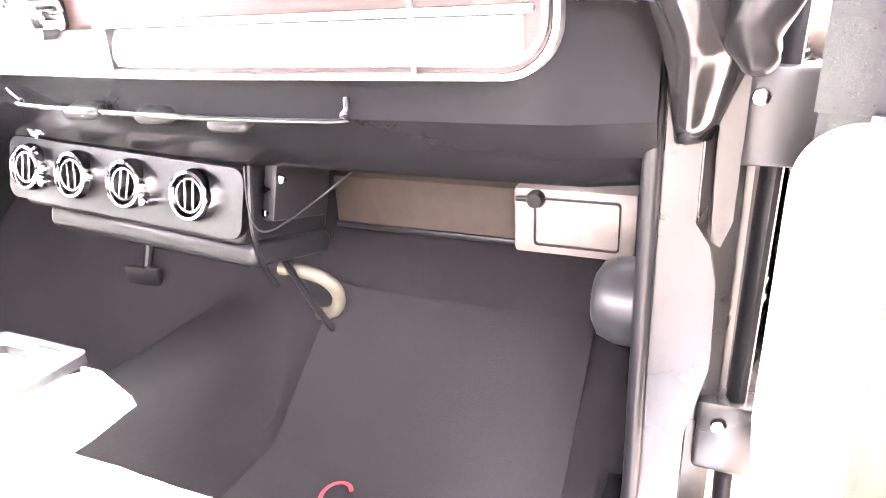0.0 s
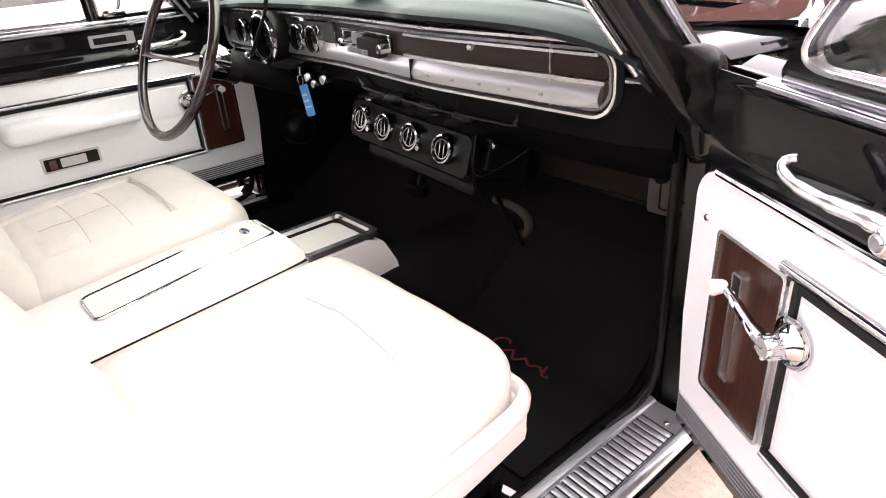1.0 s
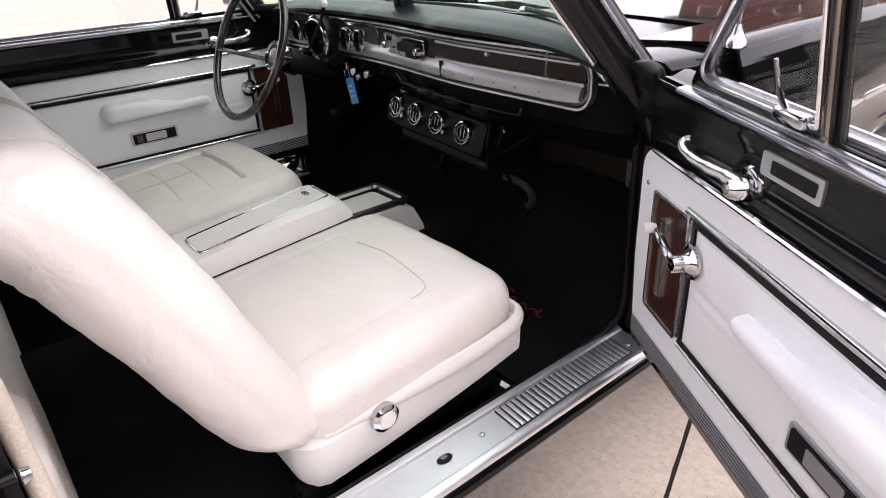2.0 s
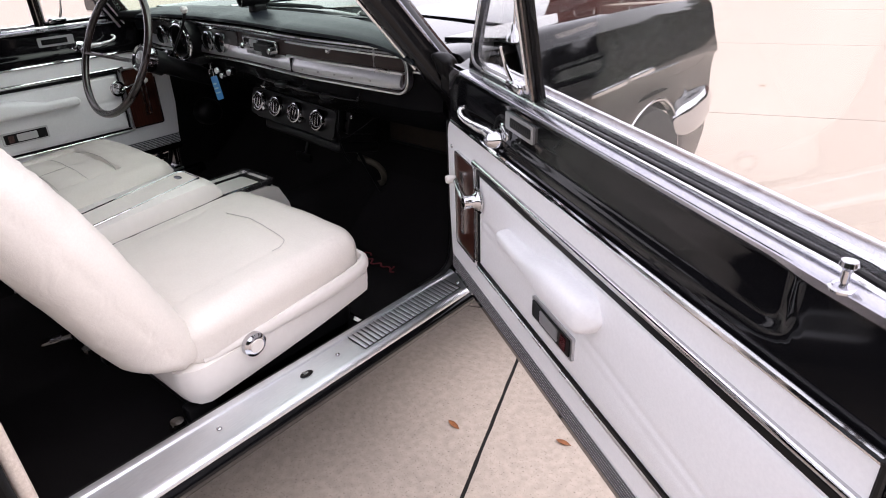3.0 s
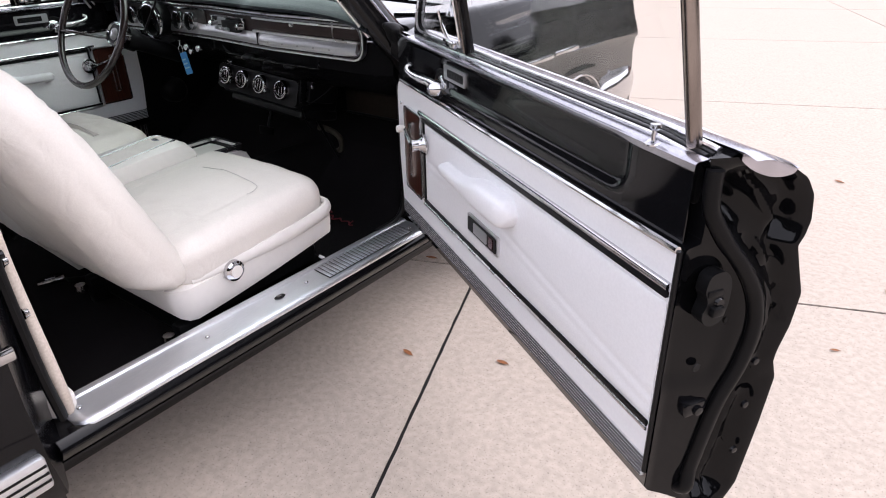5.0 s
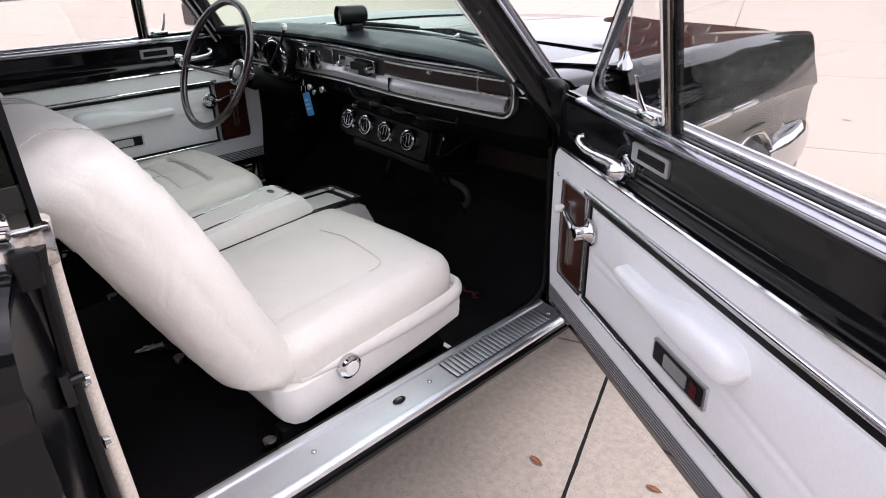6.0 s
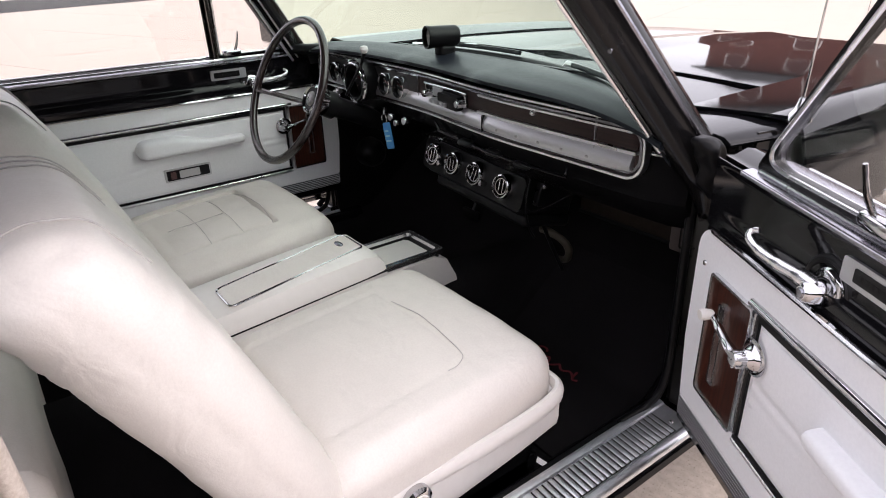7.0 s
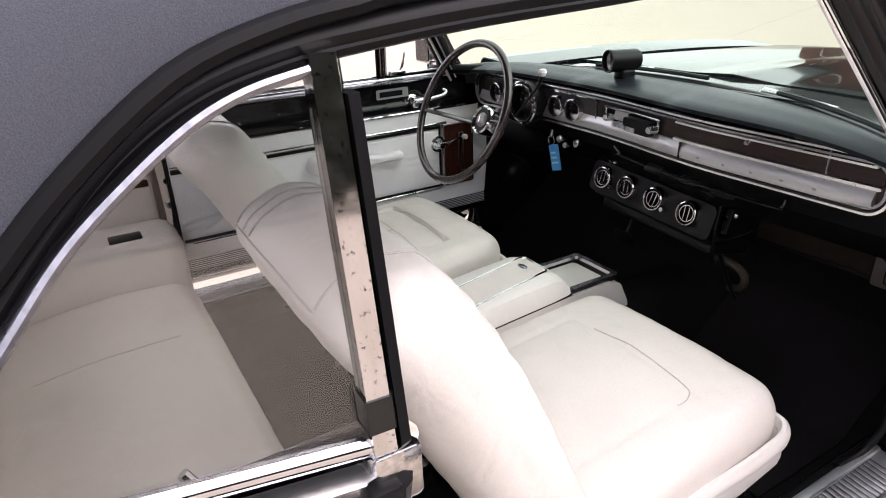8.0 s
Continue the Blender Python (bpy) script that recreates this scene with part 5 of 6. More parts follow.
part("bracket", box((.215, .03, -.02), (.235, .15, .055), .004, 2, tilt), BLACK, ac)
for x, z in ((.222, .02), (.222, -.01), (.246, .035), (.200, .055)):
    part("rivet", lathe([(0, .005), (.005, .004), (.006, 0), (0, 0)], 12, tilt @ frame_at((x, .028, z), (1, 0, 0), (0, 0, 1), (0, -1, 0))), CHROME, ac)
part("drain_hose", tube(smooth_path([(.170, .235, .515), (.20, .232, .518), (.245, .24, .505), (.258, .255, .475), (.240, .27, .435), (.195, .285, .412)], 6), .011, 10), HOSE, ac, "grey bent rubber hose")
part("bracket_rod", tube(smooth_path([(.20, .20, .56), (.21, .24, .47), (.245, .27, .37), (.243, .285, .335)], 5), .006, 8), BLACK, ac)

# key with its tag
key = thing("ignition_key", (-.262, -.01, .79), "ignition key ring with a blue paper tag hanging from the dash", "key")
part("key_ring", tube([(-.262 + .013 * math.cos(a), -.006, .800 + .013 * math.sin(a)) for a in np.linspace(0, 2 * math.pi, 24)[:-1]], .0015, 6, True), CHROME, key)
part("key_blade", box((-.270, -.007, .810), (-.258, .012, .832), .002), CHROME, key)
hang = Matrix.Translation((-.252, -.006, .790)) @ Matrix.Rotation(radians(-15), 4, "Y")
tag = part("tag", prism(rounded(.042, .078, .005, 4, 0, -.040), .0016, .0004, 1, hang @ frame_at((0, 0, 0), (1, 0, 0), (0, 0, 1), (0, -1, 0))), TAG_BLUE, key)
for k in range(3):
    part("tag_line", box((-.015, -.0030, -.058 + k * .015), (.014 - .004 * k, -.0015, -.053 + k * .015), 0, 1, hang), TAG_PALE, tag)

# ---- steering wheel ----
sw = thing("steering_wheel", (-.355, -.12, .82), "slim brown steering wheel with two spokes and a pale hub", "steering wheel")
A = radians(24.5)
wm = frame_at((-.368, -.257, .902), (1, 0, 0), (0, math.sin(A), math.cos(A)), (0, -math.cos(A), math.sin(A)))
part("rim", tube([wm @ Vector((0.2 * math.cos(a), 0.2 * math.sin(a), 0)) for a in np.linspace(0, 2 * math.pi, 73)[:-1]], .0115, 12, True), RIM, sw)
hub = part("hub", lathe([(.033, -.078), (.038, -.073), (.043, -.077), (.044, -.088), (.040, -.12), (0, -.12), (0, -.084), (.033, -.082), (.033, -.078)], 40, wm), CHROME, sw, "round chrome horn ring hub")
part("hub_face", lathe([(0, -.080), (.033, -.080), (.033, -.084), (0, -.084)], 32, wm), BLACK, hub)
part("hub_badge", lathe([(0, -.071), (.012, -.072), (.020, -.076), (.022, -.080), (0, -.080)], 28, wm), PLATE, hub, "pale round hub emblem")
part("emblem", box((-.003, -.010, -.073), (.003, .010, -.0695), .001, 1, wm), CHROME, hub)
for q in (-1, 1):
    sp = [wm @ Vector((q * x, -.012 - .012 * (x / .19), zz)) for x, zz in ((.03, -.092), (.08, -.074), (.14, -.036), (.195, -.003))]
    part("spoke", tube(smooth_path(sp, 5), .016, 10, flat=.30), RIM, sw, "brown spoke with a bright strip")
    part("spoke_bright_strip", tube([p + wm.to_3x3() @ Vector((0, 0, .005)) for p in smooth_path(sp, 5)], .006, 8, flat=.4), CHROME, sw)
part("column", tube([wm @ Vector((0, 0, -.118)), wm @ Vector((0, 0, -.20)), wm @ Vector((0, .0, -.34))], [.034, .030, .028], 20), BLACK, sw, "steering column")
part("column_collar", tube([wm @ Vector((0, 0, -.118)), wm @ Vector((0, 0, -.155))], [.038, .040], 24), BLACK, sw)
part("stalk_knob", lathe([(0, .014), (.009, .012), (.012, .004), (.008, -.006), (0, -.008)], 16, Matrix.Translation((-.222, -.080, 1.006))), PAPER, sw, "white round knob")
part("knob_stem", tube([(-.222, -.080, 1.002), (-.245, -.080, .965), (-.33, -.090, .87)], [.006, .004, .004], 8), BLACK, sw)

# tachometer pod on the dash
tach = thing("tachometer_pod", (-.08, .09, .99), "small black tachometer pod clamped on the padded dash", "gauge pod")
tm = frame_at((-.098, .068, 1.038), (.97, -.25, 0), (0, 0, 1), (-.25, -.97, 0))
part("barrel", lathe([(0, -.068), (.024, -.068), (.028, -.060), (.029, .010), (.0305, .020), (.0295, .024), (.026, .023), (.025, .004), (0, .002)], 36, tm), BLACK, tach)
part("tach_dial", lathe([(0, .006), (.020, .006), (.025, .012)], 24, tm), PLATE, tach, "dim dial behind the rim")
part("clamp", cushion((.040, .05, .034), (.010, .012, .010), 6, None, Matrix.Translation((-.090, .098, 1.000))), BLACK, tach)

# defroster slots in the padded top
for x in (-.30, .30):
    part("defroster_slot", box((x - .10, .145, .986), (x + .10, .158, .990), .001), BLACK, dash)

# ---- seats ----
def seat(x0, name_label, knob):
    st = thing("bucket_seat", (x0, -.50, .29), name_label, "car seat", "front bucket seats")

    def top_shape(p, u):
        if u.z > -.2:
            k = (u.z + .2) / 1.2
            p.z += k * (.022 * (1 - u.x * u.x) * (1 - .5 * u.y * u.y) + .020 * u.y * .6)
            if u.z > .9:
                line_d = min(abs(abs(p.x) - .165) if p.y < .10 else 9, abs(p.y - .095) if abs(p.x) < .165 else 9)
                p.z -= (.002 if knob else .005) * math.exp(-(line_d / .006) ** 2)
                if abs(p.x) < .165 and p.y < .095:
                    p.z -= .002 if knob else .006
                    if not knob:
                        fx, fy = abs(p.x) / .0825 - 1, ((p.y + .18) % .09) / .045 - 1
                        p.z += .006 * (1 - fx ** 4) * (1 - fy ** 4) - .002
            p.z += .0022 * noise.noise((p.x * 14 + x0, p.y * 14, 3)) + .0015 * noise.noise((p.x * 34, p.y * 30 + x0, 7))
        p.x *= 1 - .05 * max(0, u.y) ** 3
        return p

    pad = (cushion((.515, .495, .135), (.05, .060, .05), 60, top_shape, Matrix.Translation((x0, -.478, .490)) @ Matrix.Rotation(radians(1.5), 4, "X")))
    tree = BVHTree.FromBMesh(pad)
    pad_ob = part("cushion", pad, VINYL, st, "padded white vinyl cushion with soft wrinkles")

    def flat_seam(pts):
        line = [Vector((x0 + x, -.478 + y, .8)) for x, y, _ in smooth_path([(x, y, 0) for x, y in pts], 8)]
        part("seam", seam(tree, line, [p - Vector((0, 0, 1)) for p in line]), SEAM, pad_ob)

    if not knob:
        flat_seam([(-.165, -.15), (-.165, .06), (-.150, .088), (-.10, .095), (0, .099), (.10, .095), (.150, .088), (.165, .06), (.165, -.15)])
        flat_seam([(-.165, .0), (-.05, .004), (.165, .0)])
        flat_seam([(0, .0), (.004, -.08), (0, -.16)])
        flat_seam([(-.165, -.09), (0, -.085), (.165, -.09)])
    else:
        flat_seam([(-.10, .092), (0, .099), (.09, .095), (.145, .088), (.163, .066), (.165, .04)])
    # hard side shell round the cushion
    base = []
    for t in (0, .012, .03, .06, .10, .2, .3, .4, .5, .6, .7, .8, .9, .96, 1):
        y = -.745 + .50 * t
        lo, hi = .352 + .058 * t ** 1.4 + .045 * (1 - math.sqrt(1 - max(0, 1 - t / .10) ** 2)), .440 + .018 * t
        w = .256 * (1 - .04 * max(0, t - .8) - .14 * max(0, 1 - t / .10) ** 2)
        base.append([(x0 - w, y, lo), (x0 - w - .004, y, lo + .02), (x0 - w - .003, y, hi), (x0 - w + .012, y, hi + .006), (x0 + w - .012, y, hi + .006), (x0 + w + .003, y, hi), (x0 + w + .004, y, lo + .02), (x0 + w, y, lo)])
    part("seat_base", bevel(loft(base, True, True), .010, 3, 40), PLASTIC, st, "cream plastic seat side shell")
    lip = smooth_path([(x0 + .250, -.690, .452), (x0 + .255, -.60, .454), (x0 + .260, -.48, .460), (x0 + .266, -.33, .476), (x0 + .258, -.252, .490), (x0 + .20, -.234, .492), (x0, -.232, .490), (x0 - .20, -.234, .492), (x0 - .258, -.252, .490), (x0 - .266, -.33, .476), (x0 - .260, -.48, .460), (x0 - .255, -.60, .454), (x0 - .250, -.690, .452)], 6)
    part("shell_rim", tube(lip, [.011 * min(1, .35 + .65 * min(k, len(lip) - 1 - k) / 14) for k in range(len(lip))], 10, flat=1.7), PLASTIC, st)
    part("front_apron", cushion((.510, .030, .080), (.014, .013, .03), 10, None, Matrix.Translation((x0, -.248, .456))), PLASTIC, st)

    # backrest, leaning back
    lean = radians(26.5)

    def back_shape(p, u):
        # p.x across, p.y thickness (forward +), p.z up the back
        p.x *= 1 - .10 * max(0, u.z) ** 3
        p.y += .005 * (1 - (p.x / .27) ** 2) * max(-1, min(1, p.y / .06)) - .014 * max(0, -u.z) * max(0, min(1, p.y / .06))
        p.y -= .035 * max(0, u.z - .45) ** 2 * 1.6 - .02 * max(0, -u.z - .2) ** 2
        p.y += .006 * math.cos(u.z * 2.2)
        foot = max(0, min(1, (-u.z - .35) / .65)) ** 1.5
        p.z += .92 * foot * max(0, -p.y) - .012 * foot * max(0, u.y)
        pucker = math.exp(-((p.z - .155) / .035) ** 2) * max(0, abs(u.x) - .55) + .5 * max(0, abs(u.x) - .8)
        p.x *= 1 - .004 * pucker * math.sin(p.z * 190 + p.y * 20)
        if u.y > -.2:
            k = min(1, (u.y + .2) * 2)
            across = math.exp(-((p.z - .155 - .02 * (p.x / .26) ** 2) / .008) ** 2)
            p.y -= k * .0006 * across
        fold = math.exp(-((p.z - .185) / .060) ** 2) * min(1, max(0, (abs(u.x) - .15) * 1.6)) * (.55 + .45 * noise.noise((p.x * 9, p.z * 6, x0)))
        p.y += .0019 * fold * math.sin(p.z * 210 + p.x * 26 + 3.5 * noise.noise((p.x * 10, p.z * 10, 2.2)))
        w = .0022 * noise.noise((p.x * 11 + x0 * 3, p.z * 11, p.y * 11)) + .002 * noise.noise((p.x * 30, p.z * 26, p.y * 26 + x0))
        return p + Vector((u.x * w * .6, u.y * w, 0))

    bmx = Matrix.Translation((x0, -.857, .712)) @ Matrix.Rotation(lean, 4, "X")
    rest = cushion((.525, .150, .622), (.066, .066, .062), 64, back_shape, bmx)
    tree_b = BVHTree.FromBMesh(rest)
    rest_ob = part("backrest", rest, VINYL, st, "padded white vinyl backrest, leaning back")

    def back_seam(starts, aims):
        part("seam", seam(tree_b, [bmx @ Vector(p) for p in starts], [bmx @ Vector(p) for p in aims], .0016), SEAM, rest_ob)

    # stitched head-roll cover: arcs over the roll near both ends, joined along the back
    turn = [radians(a) for a in range(-14, 128, 6)]
    for x in (.140, -.120, -.150, -.185):
        back_seam([(x, .34 * math.cos(a), .205 + .34 * math.sin(a)) for a in turn], [(x, -.01, .205) for a in turn])
    xs = np.linspace(-.185, .140, 26)
    back_seam([(x, .34 * math.cos(2.2), .205 + .34 * math.sin(2.2)) for x in xs], [(x, -.01, .205) for x in xs])
    if knob:
        kb = part("recline_knob", lathe([(0, .016), (.018, .016), (.022, .013), (.0265, .010), (.028, 0), (0, 0)], 30, frame_at((x0 + .262, -.583, .440), (0, 1, 0), (0, 0, 1), (1, 0, 0))), CHROME, st, "round chrome seat-hinge cover")
        part("knob_disc", lathe([(0, .018), (.015, .018), (.017, .015), (0, .015)], 24, frame_at((x0 + .262, -.583, .440), (0, 1, 0), (0, 0, 1), (1, 0, 0))), PLASTIC, kb)
    part("seat_riser", box((x0 - .225, -.70, .268), (x0 + .238, -.285, .395), .02, 3), RUBBER, st, "black vinyl-covered seat riser")
    for dx in (-.20, .22):
        rail = part("seat_rail", box((x0 + dx - .018, -.74, .262), (x0 + dx + .018, -.28, .345), .006), BLACK, st)
        part("rail_foot", lathe([(0, .02), (.014, .018), (.018, .006), (.018, 0), (0, 0)], 14, Matrix.Translation((x0 + dx + .01, -.765, .318))), WORN_CHROME, rail)
    return st


seat(.443, "white vinyl passenger bucket seat with wrinkled padding on a cream shell", True)
seat(-.420, "white vinyl driver bucket seat behind the steering wheel", False)

# ---- centre console ----
con = thing("center_console", (.075, -.5, .27), "cream plastic centre console with a padded lid and an open tray", "console")
cx = .062
secs = []
for y, z, w in ((-.80, .562, .096), (-.74, .568, .097), (-.70, .572, .097), (-.45, .594, .098), (-.335, .601, .098), (-.300, .594, .096), (-.280, .572, .094), (-.272, .50, .092)):
    low = .30 + 1.5 * max(0, -.70 - y)
    secs.append([(cx - w, y, low), (cx - w, y, z - .035), (cx - w + .010, y, z - .010), (cx - w + .03, y, z - .002), (cx + w - .03, y, z - .002), (cx + w - .010, y, z - .010), (cx + w, y, z - .035), (cx + w, y, low)])
body = part("console_body", bevel(loft(secs, True, True), .006, 2, 35), PLASTIC, con)
part("lid_split", box((cx - .0990, -.80, .530), (cx + .0990, -.282, .5335), .0006, 1, Matrix.Translation((0, -.30, .545)) @ Matrix.Rotation(radians(4.2), 4, "X") @ Matrix.Translation((0, .30, -.532))), BLACK, body)
def on_lid(x, y, up=0.0):
    """A point of the lid's top; its inlay is set a little askew."""
    z = float(np.interp(y, [-.80, -.70, -.45, -.335, -.30], [.562, .570, .592, .599, .5925]))
    return Vector((.068 + x - .11 * (y + .44), y, z + up))

inlay = filleted([(-.049, -.662), (.049, -.662), (.049, -.312), (-.049, -.312)], (.016,) * 4)
rows = [[on_lid(x * k, -.5 + (y + .5) * (1 - (1 - k) * .26), up) for x, y in inlay] for k, up in ((1, -.003), (1, .0005), (.97, .0022), (.5, .0025), (.05, .0025))]
lidp = part("lid_pad", loft(rows, True, True), VINYL, con, "pale padded lid inlay")
part("lid_trim", tube([on_lid(x, y, .0015) for x, y in inlay], .0030, 8, True), CHROME, lidp)
part("lid_emblem", lathe([(0, .003), (.010, .003), (.013, .0015), (.0135, 0), (0, 0)], 24, Matrix.Translation(on_lid(-.006, -.352, .002)) @ Matrix.Diagonal((1.3, .62, 1, 1))), DULL_CHROME, lidp, "small oval emblem")
# tray ahead of the lid
tx = .022
tray = ring(rounded(.165, .195, .012, 4, tx, -.165), rounded(.135, .165, .008, 4, tx, -.165), .014, .003, Matrix.Translation((0, 0, .508)))
part("tray_rim", tray, BRIGHT, con, "bright-edged open tray")
part("tray_floor", box((tx - .068, -.248, .478), (tx + .068, -.082, .486), .003), TRAY_METAL, con)
part("tray_liner", ring(rounded(.150, .18, .012, 4, tx, -.165), rounded(.133, .163, .008, 4, tx, -.165), .034, 0, Matrix.Translation((0, 0, .478))), BLACK, con)
secs = [[(tx - w, y, .30), (tx - w - .004, y, z), (tx + w + .004, y, z), (tx + w, y, .30)] for y, z, w in ((-.27, .505, .084), (-.10, .505, .084), (-.062, .490, .082), (-.030, .430, .080), (-.015, .36, .078))]
part("tray_base", bevel(loft(secs, True, True), .006), PLASTIC, con)

# ---- rear seat ----
rear = thing("rear_bench_seat", (-.05, -1.3, .27), "white vinyl rear bench seat with pressed seams", "car seat")

def bench(p, u):
    if u.z > 0:
        p.z += .02 * (1 - u.y * u.y) * u.z
        p.z -= .004 * math.exp(-((p.x + .27) / .012) ** 2) * (1 if abs(p.y) < .13 else 0)
        p.z += .0036 * noise.noise((p.x * 30, p.y * 4.5, 2.5)) * u.z
    w = .004 * noise.noise((p.x * 9, p.y * 9, 1.5)) + .002 * noise.noise((p.x * 26, p.y * 22, 5))
    return p + Vector((0, 0, w))

bench_pad = cushion((1.02, .48, .25), (.05, .06, .06), 52, bench, Matrix.Translation((0, -1.275, .41)) @ Matrix.Rotation(radians(3), 4, "X"))
bench_tree = BVHTree.FromBMesh(bench_pad)
bench_ob = part("bench_cushion", bench_pad, VINYL, rear)
line = [Vector((-.170 - .03 * (y + 1.25), y, .9)) for y in np.linspace(-1.42, -1.13, 24)]
part("seam", seam(bench_tree, line, [p - Vector((0, 0, 1)) for p in line]), SEAM, bench_ob)
part("bench_back", cushion((1.04, .16, .52), (.06, .06, .06), 30, bench, Matrix.Translation((0, -1.56, .70)) @ Matrix.Rotation(radians(-20), 4, "X") @ Matrix.Rotation(radians(90), 4, "Y") @ Matrix.Rotation(radians(90), 4, "Y")), VINYL, rear)
for side in (1, -1):
    panel = thing("rear_side_panel", (side * .62, -1.3, .27), "cream vinyl rear side panel with an armrest, ashtray and window crank", "trim panel", "rear side panels")
    arm = part("armrest_block", sided(cushion((.20, .50, .42), (.03, .05, .04), 12, None, Matrix.Translation((.610, -1.29, .455))), side), VINYL, panel)
    part("armrest_ashtray", sided(box((.545, -1.215, .664), (.600, -1.135, .669), .002), side), BLACK, arm)
    part("upper_panel", sided(box((.705, -1.60, .62), (.722, -1.075, .800), .006), side), VINYL, panel)
    part("black_upper", sided(box((.726, -1.60, .795), (.748, -1.07, .905), .006), side), INNER_PAINT, panel, "black painted upper panel")
    part("bright_bead", sided(tube([(.702, -1.60, .798), (.702, -1.08, .798)], .005, 8), side), CHROME, panel)
    part("wood_strip", sided(box((.699, -1.30, .755), (.707, -1.215, .775), .002), side), WOOD, panel)
    part("wood_strip", sided(box((.699, -1.165, .755), (.707, -1.08, .775), .002), side), WOOD, panel)
    ck = part("rear_crank", sided(lathe([(0, .040), (.014, .040), (.02, .03), (.026, .008), (.028, 0), (0, 0)], 24, frame_at((.705, -1.19, .79), (0, 1, 0), (0, 0, 1), (-1, 0, 0))), side), CHROME, panel, "chrome rear window crank")
    part("crank_arm", sided(tube([(.668, -1.19, .79), (.660, -1.215, .84), (.655, -1.225, .86)], [.009, .007, .006], 8), side), CHROME, ck)
    part("lower_panel", sided(box((.712, -1.62, .30), (.728, -1.07, .80), .005), side), VINYL, panel)

# ---- small things ----
mat_thing = thing("floor_mat", (.45, .05, .28), "black carpet floor mat with red script embroidery", "floor mat")
rows = []
for j in range(26):
    y = -.205 + .53 * j / 25
    rows.append([(x, y, floor_z(.45, y) + .010 + .003 * noise.noise((x * 12, y * 12, 9)) + .03 * max(0, (.262 - x) / .08) ** 2) for x in np.linspace(.215, .655, 24)])
part("mat", thick(loft(rows), .006), MAT, mat_thing)
def script(pts):
    return tube(smooth_path([(x, y, floor_z(.45, y) + .0175) for x, y in pts], 4), .0032, 6, flat=.5)
capital = [(.362 + .020 * math.cos(a), .045 + .024 * math.sin(a)) for a in np.linspace(.6, 5.2, 12)]
tail = [(.380 + .020 * k, .024 + (.018 if k % 2 else 0) + .004 * math.sin(2.1 * k)) for k in range(7)]
for stroke in (capital, tail[:4], tail[3:], [(.492, .050), (.502, .020), (.516, .024)]):
    part("embroidery_stroke", script(stroke), RED, mat_thing, "red embroidered stroke")
scrap = tagged(part("paper_scrap", box((-.012, -.007, 0), (.012, .007, .002), .0004, 1, Matrix.Translation((.713, -.298, .352)) @ Matrix.Rotation(radians(35), 4, "Z") @ Matrix.Rotation(radians(30), 4, "Y")), PAPER), "small scrap of white paper beside the sill", "paper")
belt = thing("seat_belt", (.17, -.77, .33), "black seat belt with a dull chrome buckle lying on the carpet", "seat belt")
strap = [(x, y, floor_z(x, y) + .020) for x, y in ((.18, -.60), (.185, -.66), (.18, -.72), (.172, -.765))]
part("strap", tube(smooth_path(strap, 5), .022, 8, flat=.12), RUBBER, belt)
buckle = part("buckle", box((-.022, -.034, 0), (.022, .034, .014), .004, 2, Matrix.Translation((.165, -.80, floor_z(.165, -.80) + .012)) @ Matrix.Rotation(radians(-20), 4, "Z")), WORN_CHROME, belt, "dull chrome buckle")
part("release", box((-.014, -.014, .013), (.014, .012, .018), .002, 1, Matrix.Translation((.165, -.80, floor_z(.165, -.80) + .012)) @ Matrix.Rotation(radians(-20), 4, "Z")), DULL_CHROME, buckle)
brake = thing("brake_pedal", (-.22, .30, .40), "black rubber brake pedal on a steel arm", "pedal")
part("pedal_arm", tube([(-.22, .40, .62), (-.22, .33, .50), (-.22, .30, .43)], .008, 8), BLACK, brake)
part("pedal_pad", box((-.265, .285, .395), (-.175, .300, .445), .008, 2), RUBBER, brake)

def dry_leaf(x, y, size, turn, tone=LEAF):
    rows = []
    for i in range(9):
        t = i / 8
        w = size * .17 * math.sin(math.pi * min(1, t * 1.02 + .02)) ** .8 + .0004
        rows.append([(size * (t - .5), w * q, .004 + .010 * size * 8 * (.3 * q * q + .12 * math.sin(5 * t))) for q in (-1, -.5, 0, .5, 1)])
    bm = thick(loft(rows), .0006)
    bm.transform(Matrix.Translation((x, y, 0)) @ Matrix.Rotation(turn, 4, "Z"))
    return tagged(part("dry_leaf", bm, tone), "small dry brown leaf lying on the concrete", "leaf", "fallen leaves")


for x, y, s, a in ((.885, -.148, .045, -.2), (1.152, -.022, .042, .1), (.56, .40, .05, .3), (2.068, 1.457, .035, 1.1), (1.954, .614, .03, .4), (2.15, .98, .03, 2.2), (.36, 4.27, .06, .1), (2.2, 1.7, .06, .5), (1.75, 2.2, .05, -.4), (2.7, 2.9, .06, .2), (2.05, 1.1, .035, 2.0), (1.5, .45, .03, .9)):
    dry_leaf(x, y, s, a)

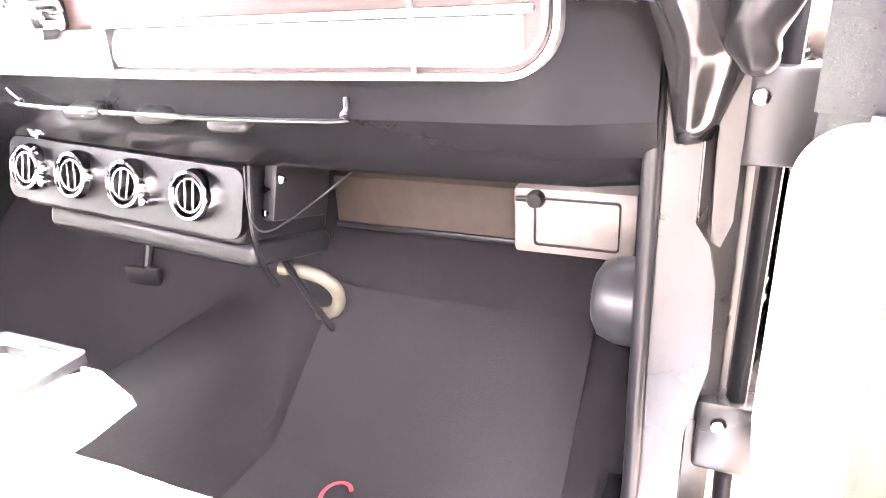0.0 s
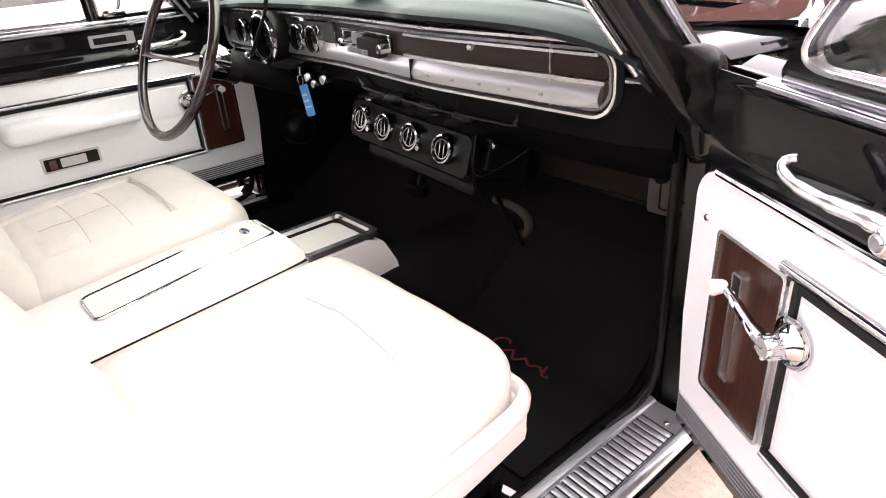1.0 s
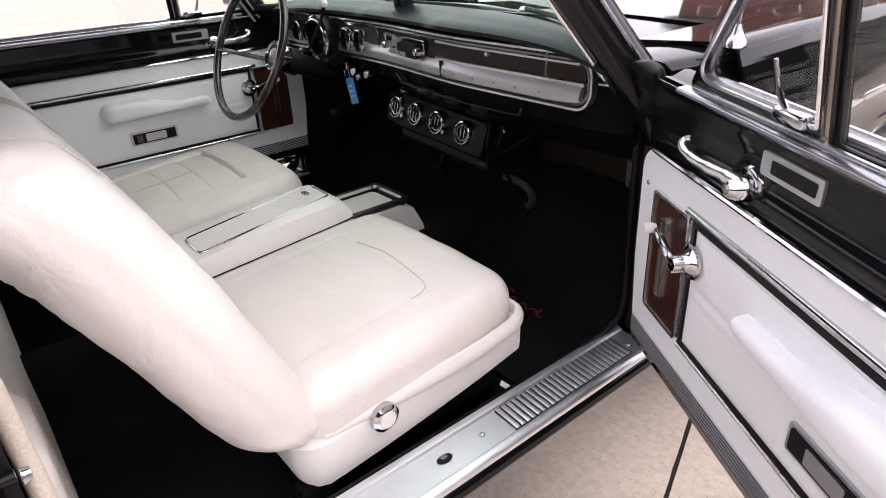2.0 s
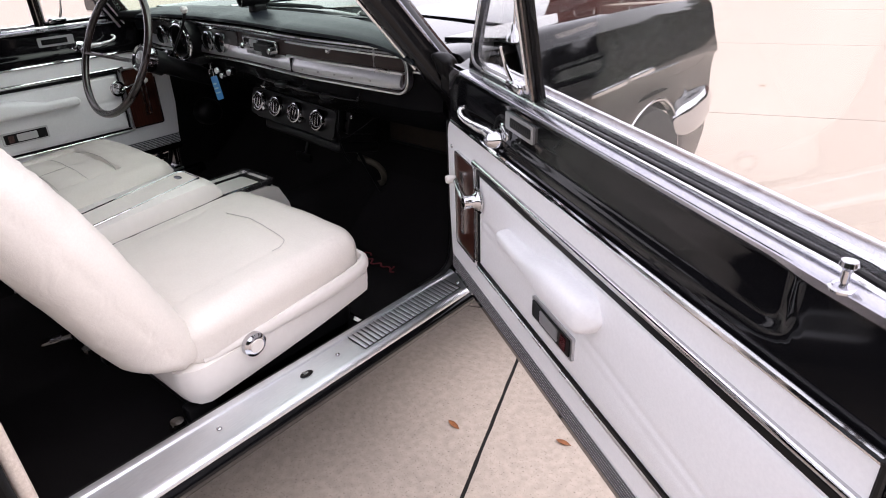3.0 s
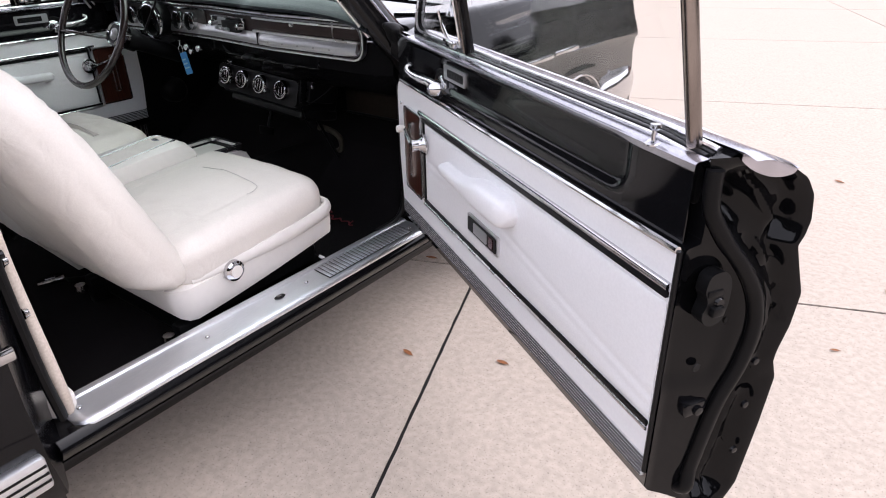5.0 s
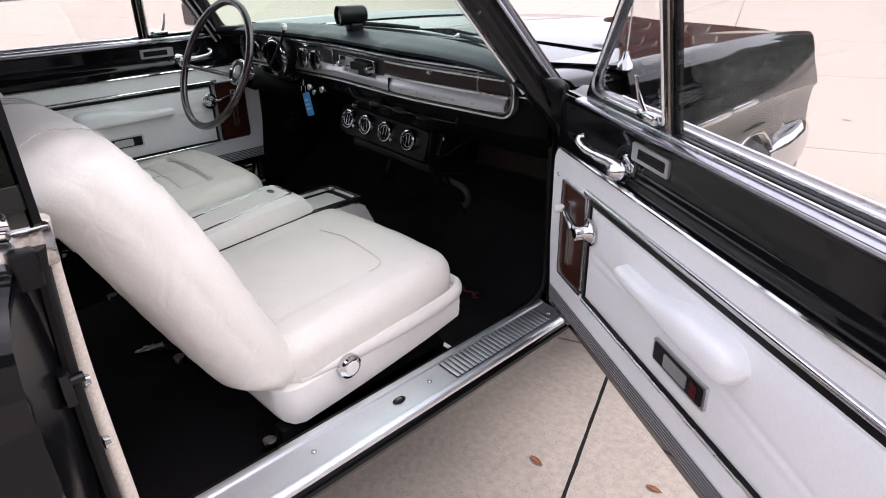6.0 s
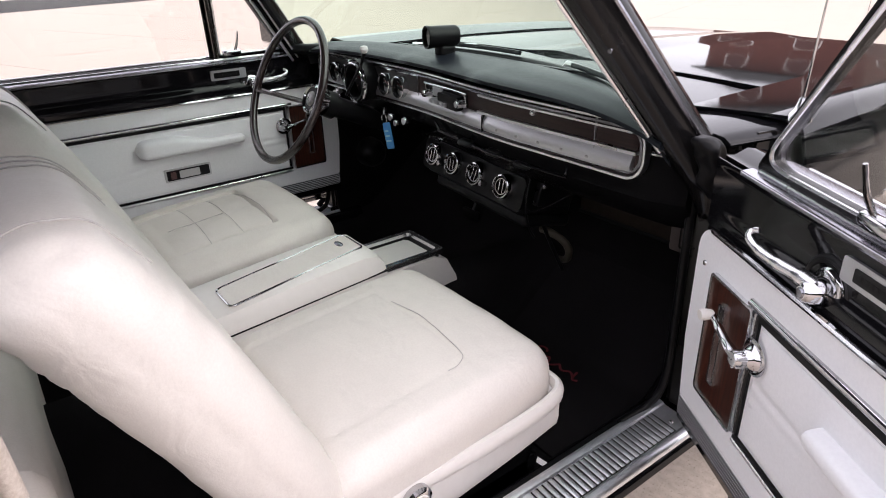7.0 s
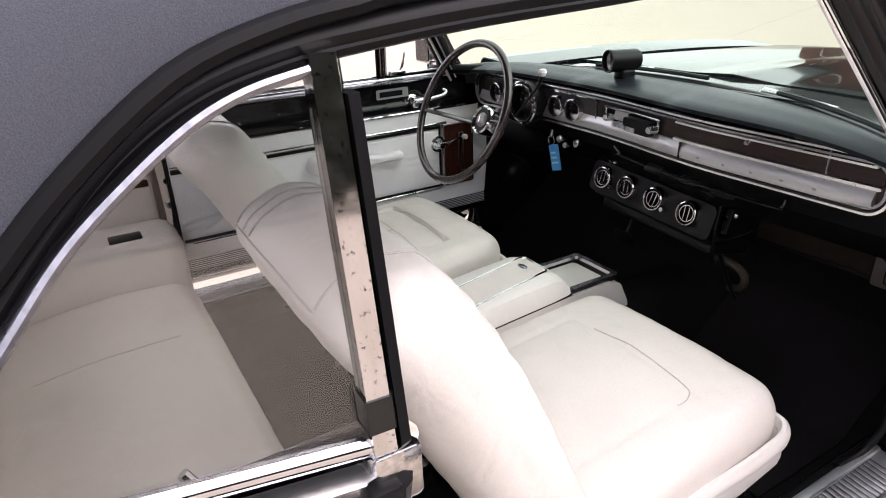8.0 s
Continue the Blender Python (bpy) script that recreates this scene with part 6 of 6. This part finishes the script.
# ---- beyond: grass island and a brick building across the lot ----
island = thing("grass_island", (-18.5, 12, 0), "kerbed island of dull grass in the lot", "grass island")
part("kerb", bevel(loft([[( -18.5 + r * 2.6 * math.cos(a), 12 + r * 2.2 * math.sin(a), z) for r, z in ((1, 0), (1, .13), (.94, .14), (.94, 0))] for a in np.linspace(0, 2 * math.pi, 41)], False, False), .01), CONCRETE, island)
bm = lathe([(0, .16), (1.4, .15), (2.35, .11)], 32, Matrix.Translation((-18.5, 12, 0)) @ Matrix.Diagonal((1, .86, 1, 1)))
part("turf", bm, GRASS, island)
BY = 36.0
hall = thing("brick_building", (-10, BY + 4, 0), "two-storey red brick building with dark roof and arched windows", "building")
part("wall", box((-21, BY, 0), (1, BY + 11, 7.1), .05), BRICK, hall)
roof_prof = [(BY - .6, 7.1), (BY - .6, 7.3), (BY + 5.5, 10.2), (BY + 11.6, 7.3), (BY + 11.6, 7.1)]
part("roof", loft([[(x, y, z) for y, z in roof_prof] for x in (-21.6, 1.6)], True, True), ROOF, hall, "dark shingled roof")
arch_out = [(-.70, 0), (.70, 0), (.70, 1.3)] + [(.70 * math.cos(a), 1.3 + .70 * math.sin(a)) for a in np.linspace(.2, math.pi - .2, 8)] + [(-.70, 1.3)]
arch_in = [(x * .94, .04 + z * .965) for x, z in arch_out]
for z in (1.1, 4.7):
    for k in range(6):
        m = frame_at((-19 + k * 3.7, BY - .005, z), (1, 0, 0), (0, 0, 1), (0, -1, 0))
        win = part("window", ring(arch_out, arch_in, .12, .02, m), STONE, hall)
        part("pane", prism(arch_in, .04, 0, 1, m), BRICK_DARK, win)

# unseen woods added past the open door, closing the lot to darken reflections
rng = np.random.default_rng(5)
verts, faces = [], []
for k in range(50000):
    u = rng.random()
    x, y = ((30 + 5 * rng.random(), -40 + 84 * u), (36 - 76 * u, -36 - 5 * rng.random()), (34 - 33 * u, 50 + 4 * rng.random()))[(k % 5) // 2]
    top = 9.0 + 1.6 * math.sin(u * 23) + 0.8 * math.sin(u * 61 + 1)
    z = top * rng.random() ** .8
    a, size = rng.random() * 6.3, .3 + .4 * rng.random()
    d1 = Vector((math.cos(a), math.sin(a), rng.random() - .5)) * size
    d2 = Vector((-math.sin(a) * .6, math.cos(a) * .6, .8)) * size * .7
    c, n0 = Vector((x, y, z)), len(verts)
    verts += [c - d1, c - d2, c + d1, c + d2]
    faces.append((n0, n0 + 1, n0 + 2, n0 + 3))
me = bpy.data.meshes.new("woods")
me.from_pydata(verts, [], faces)
me.materials.append(FOLIAGE)
tagged(new("woods", me), "unseen dull green leafy woods beyond the lot, added to darken reflections", "woods", kind="stuff")
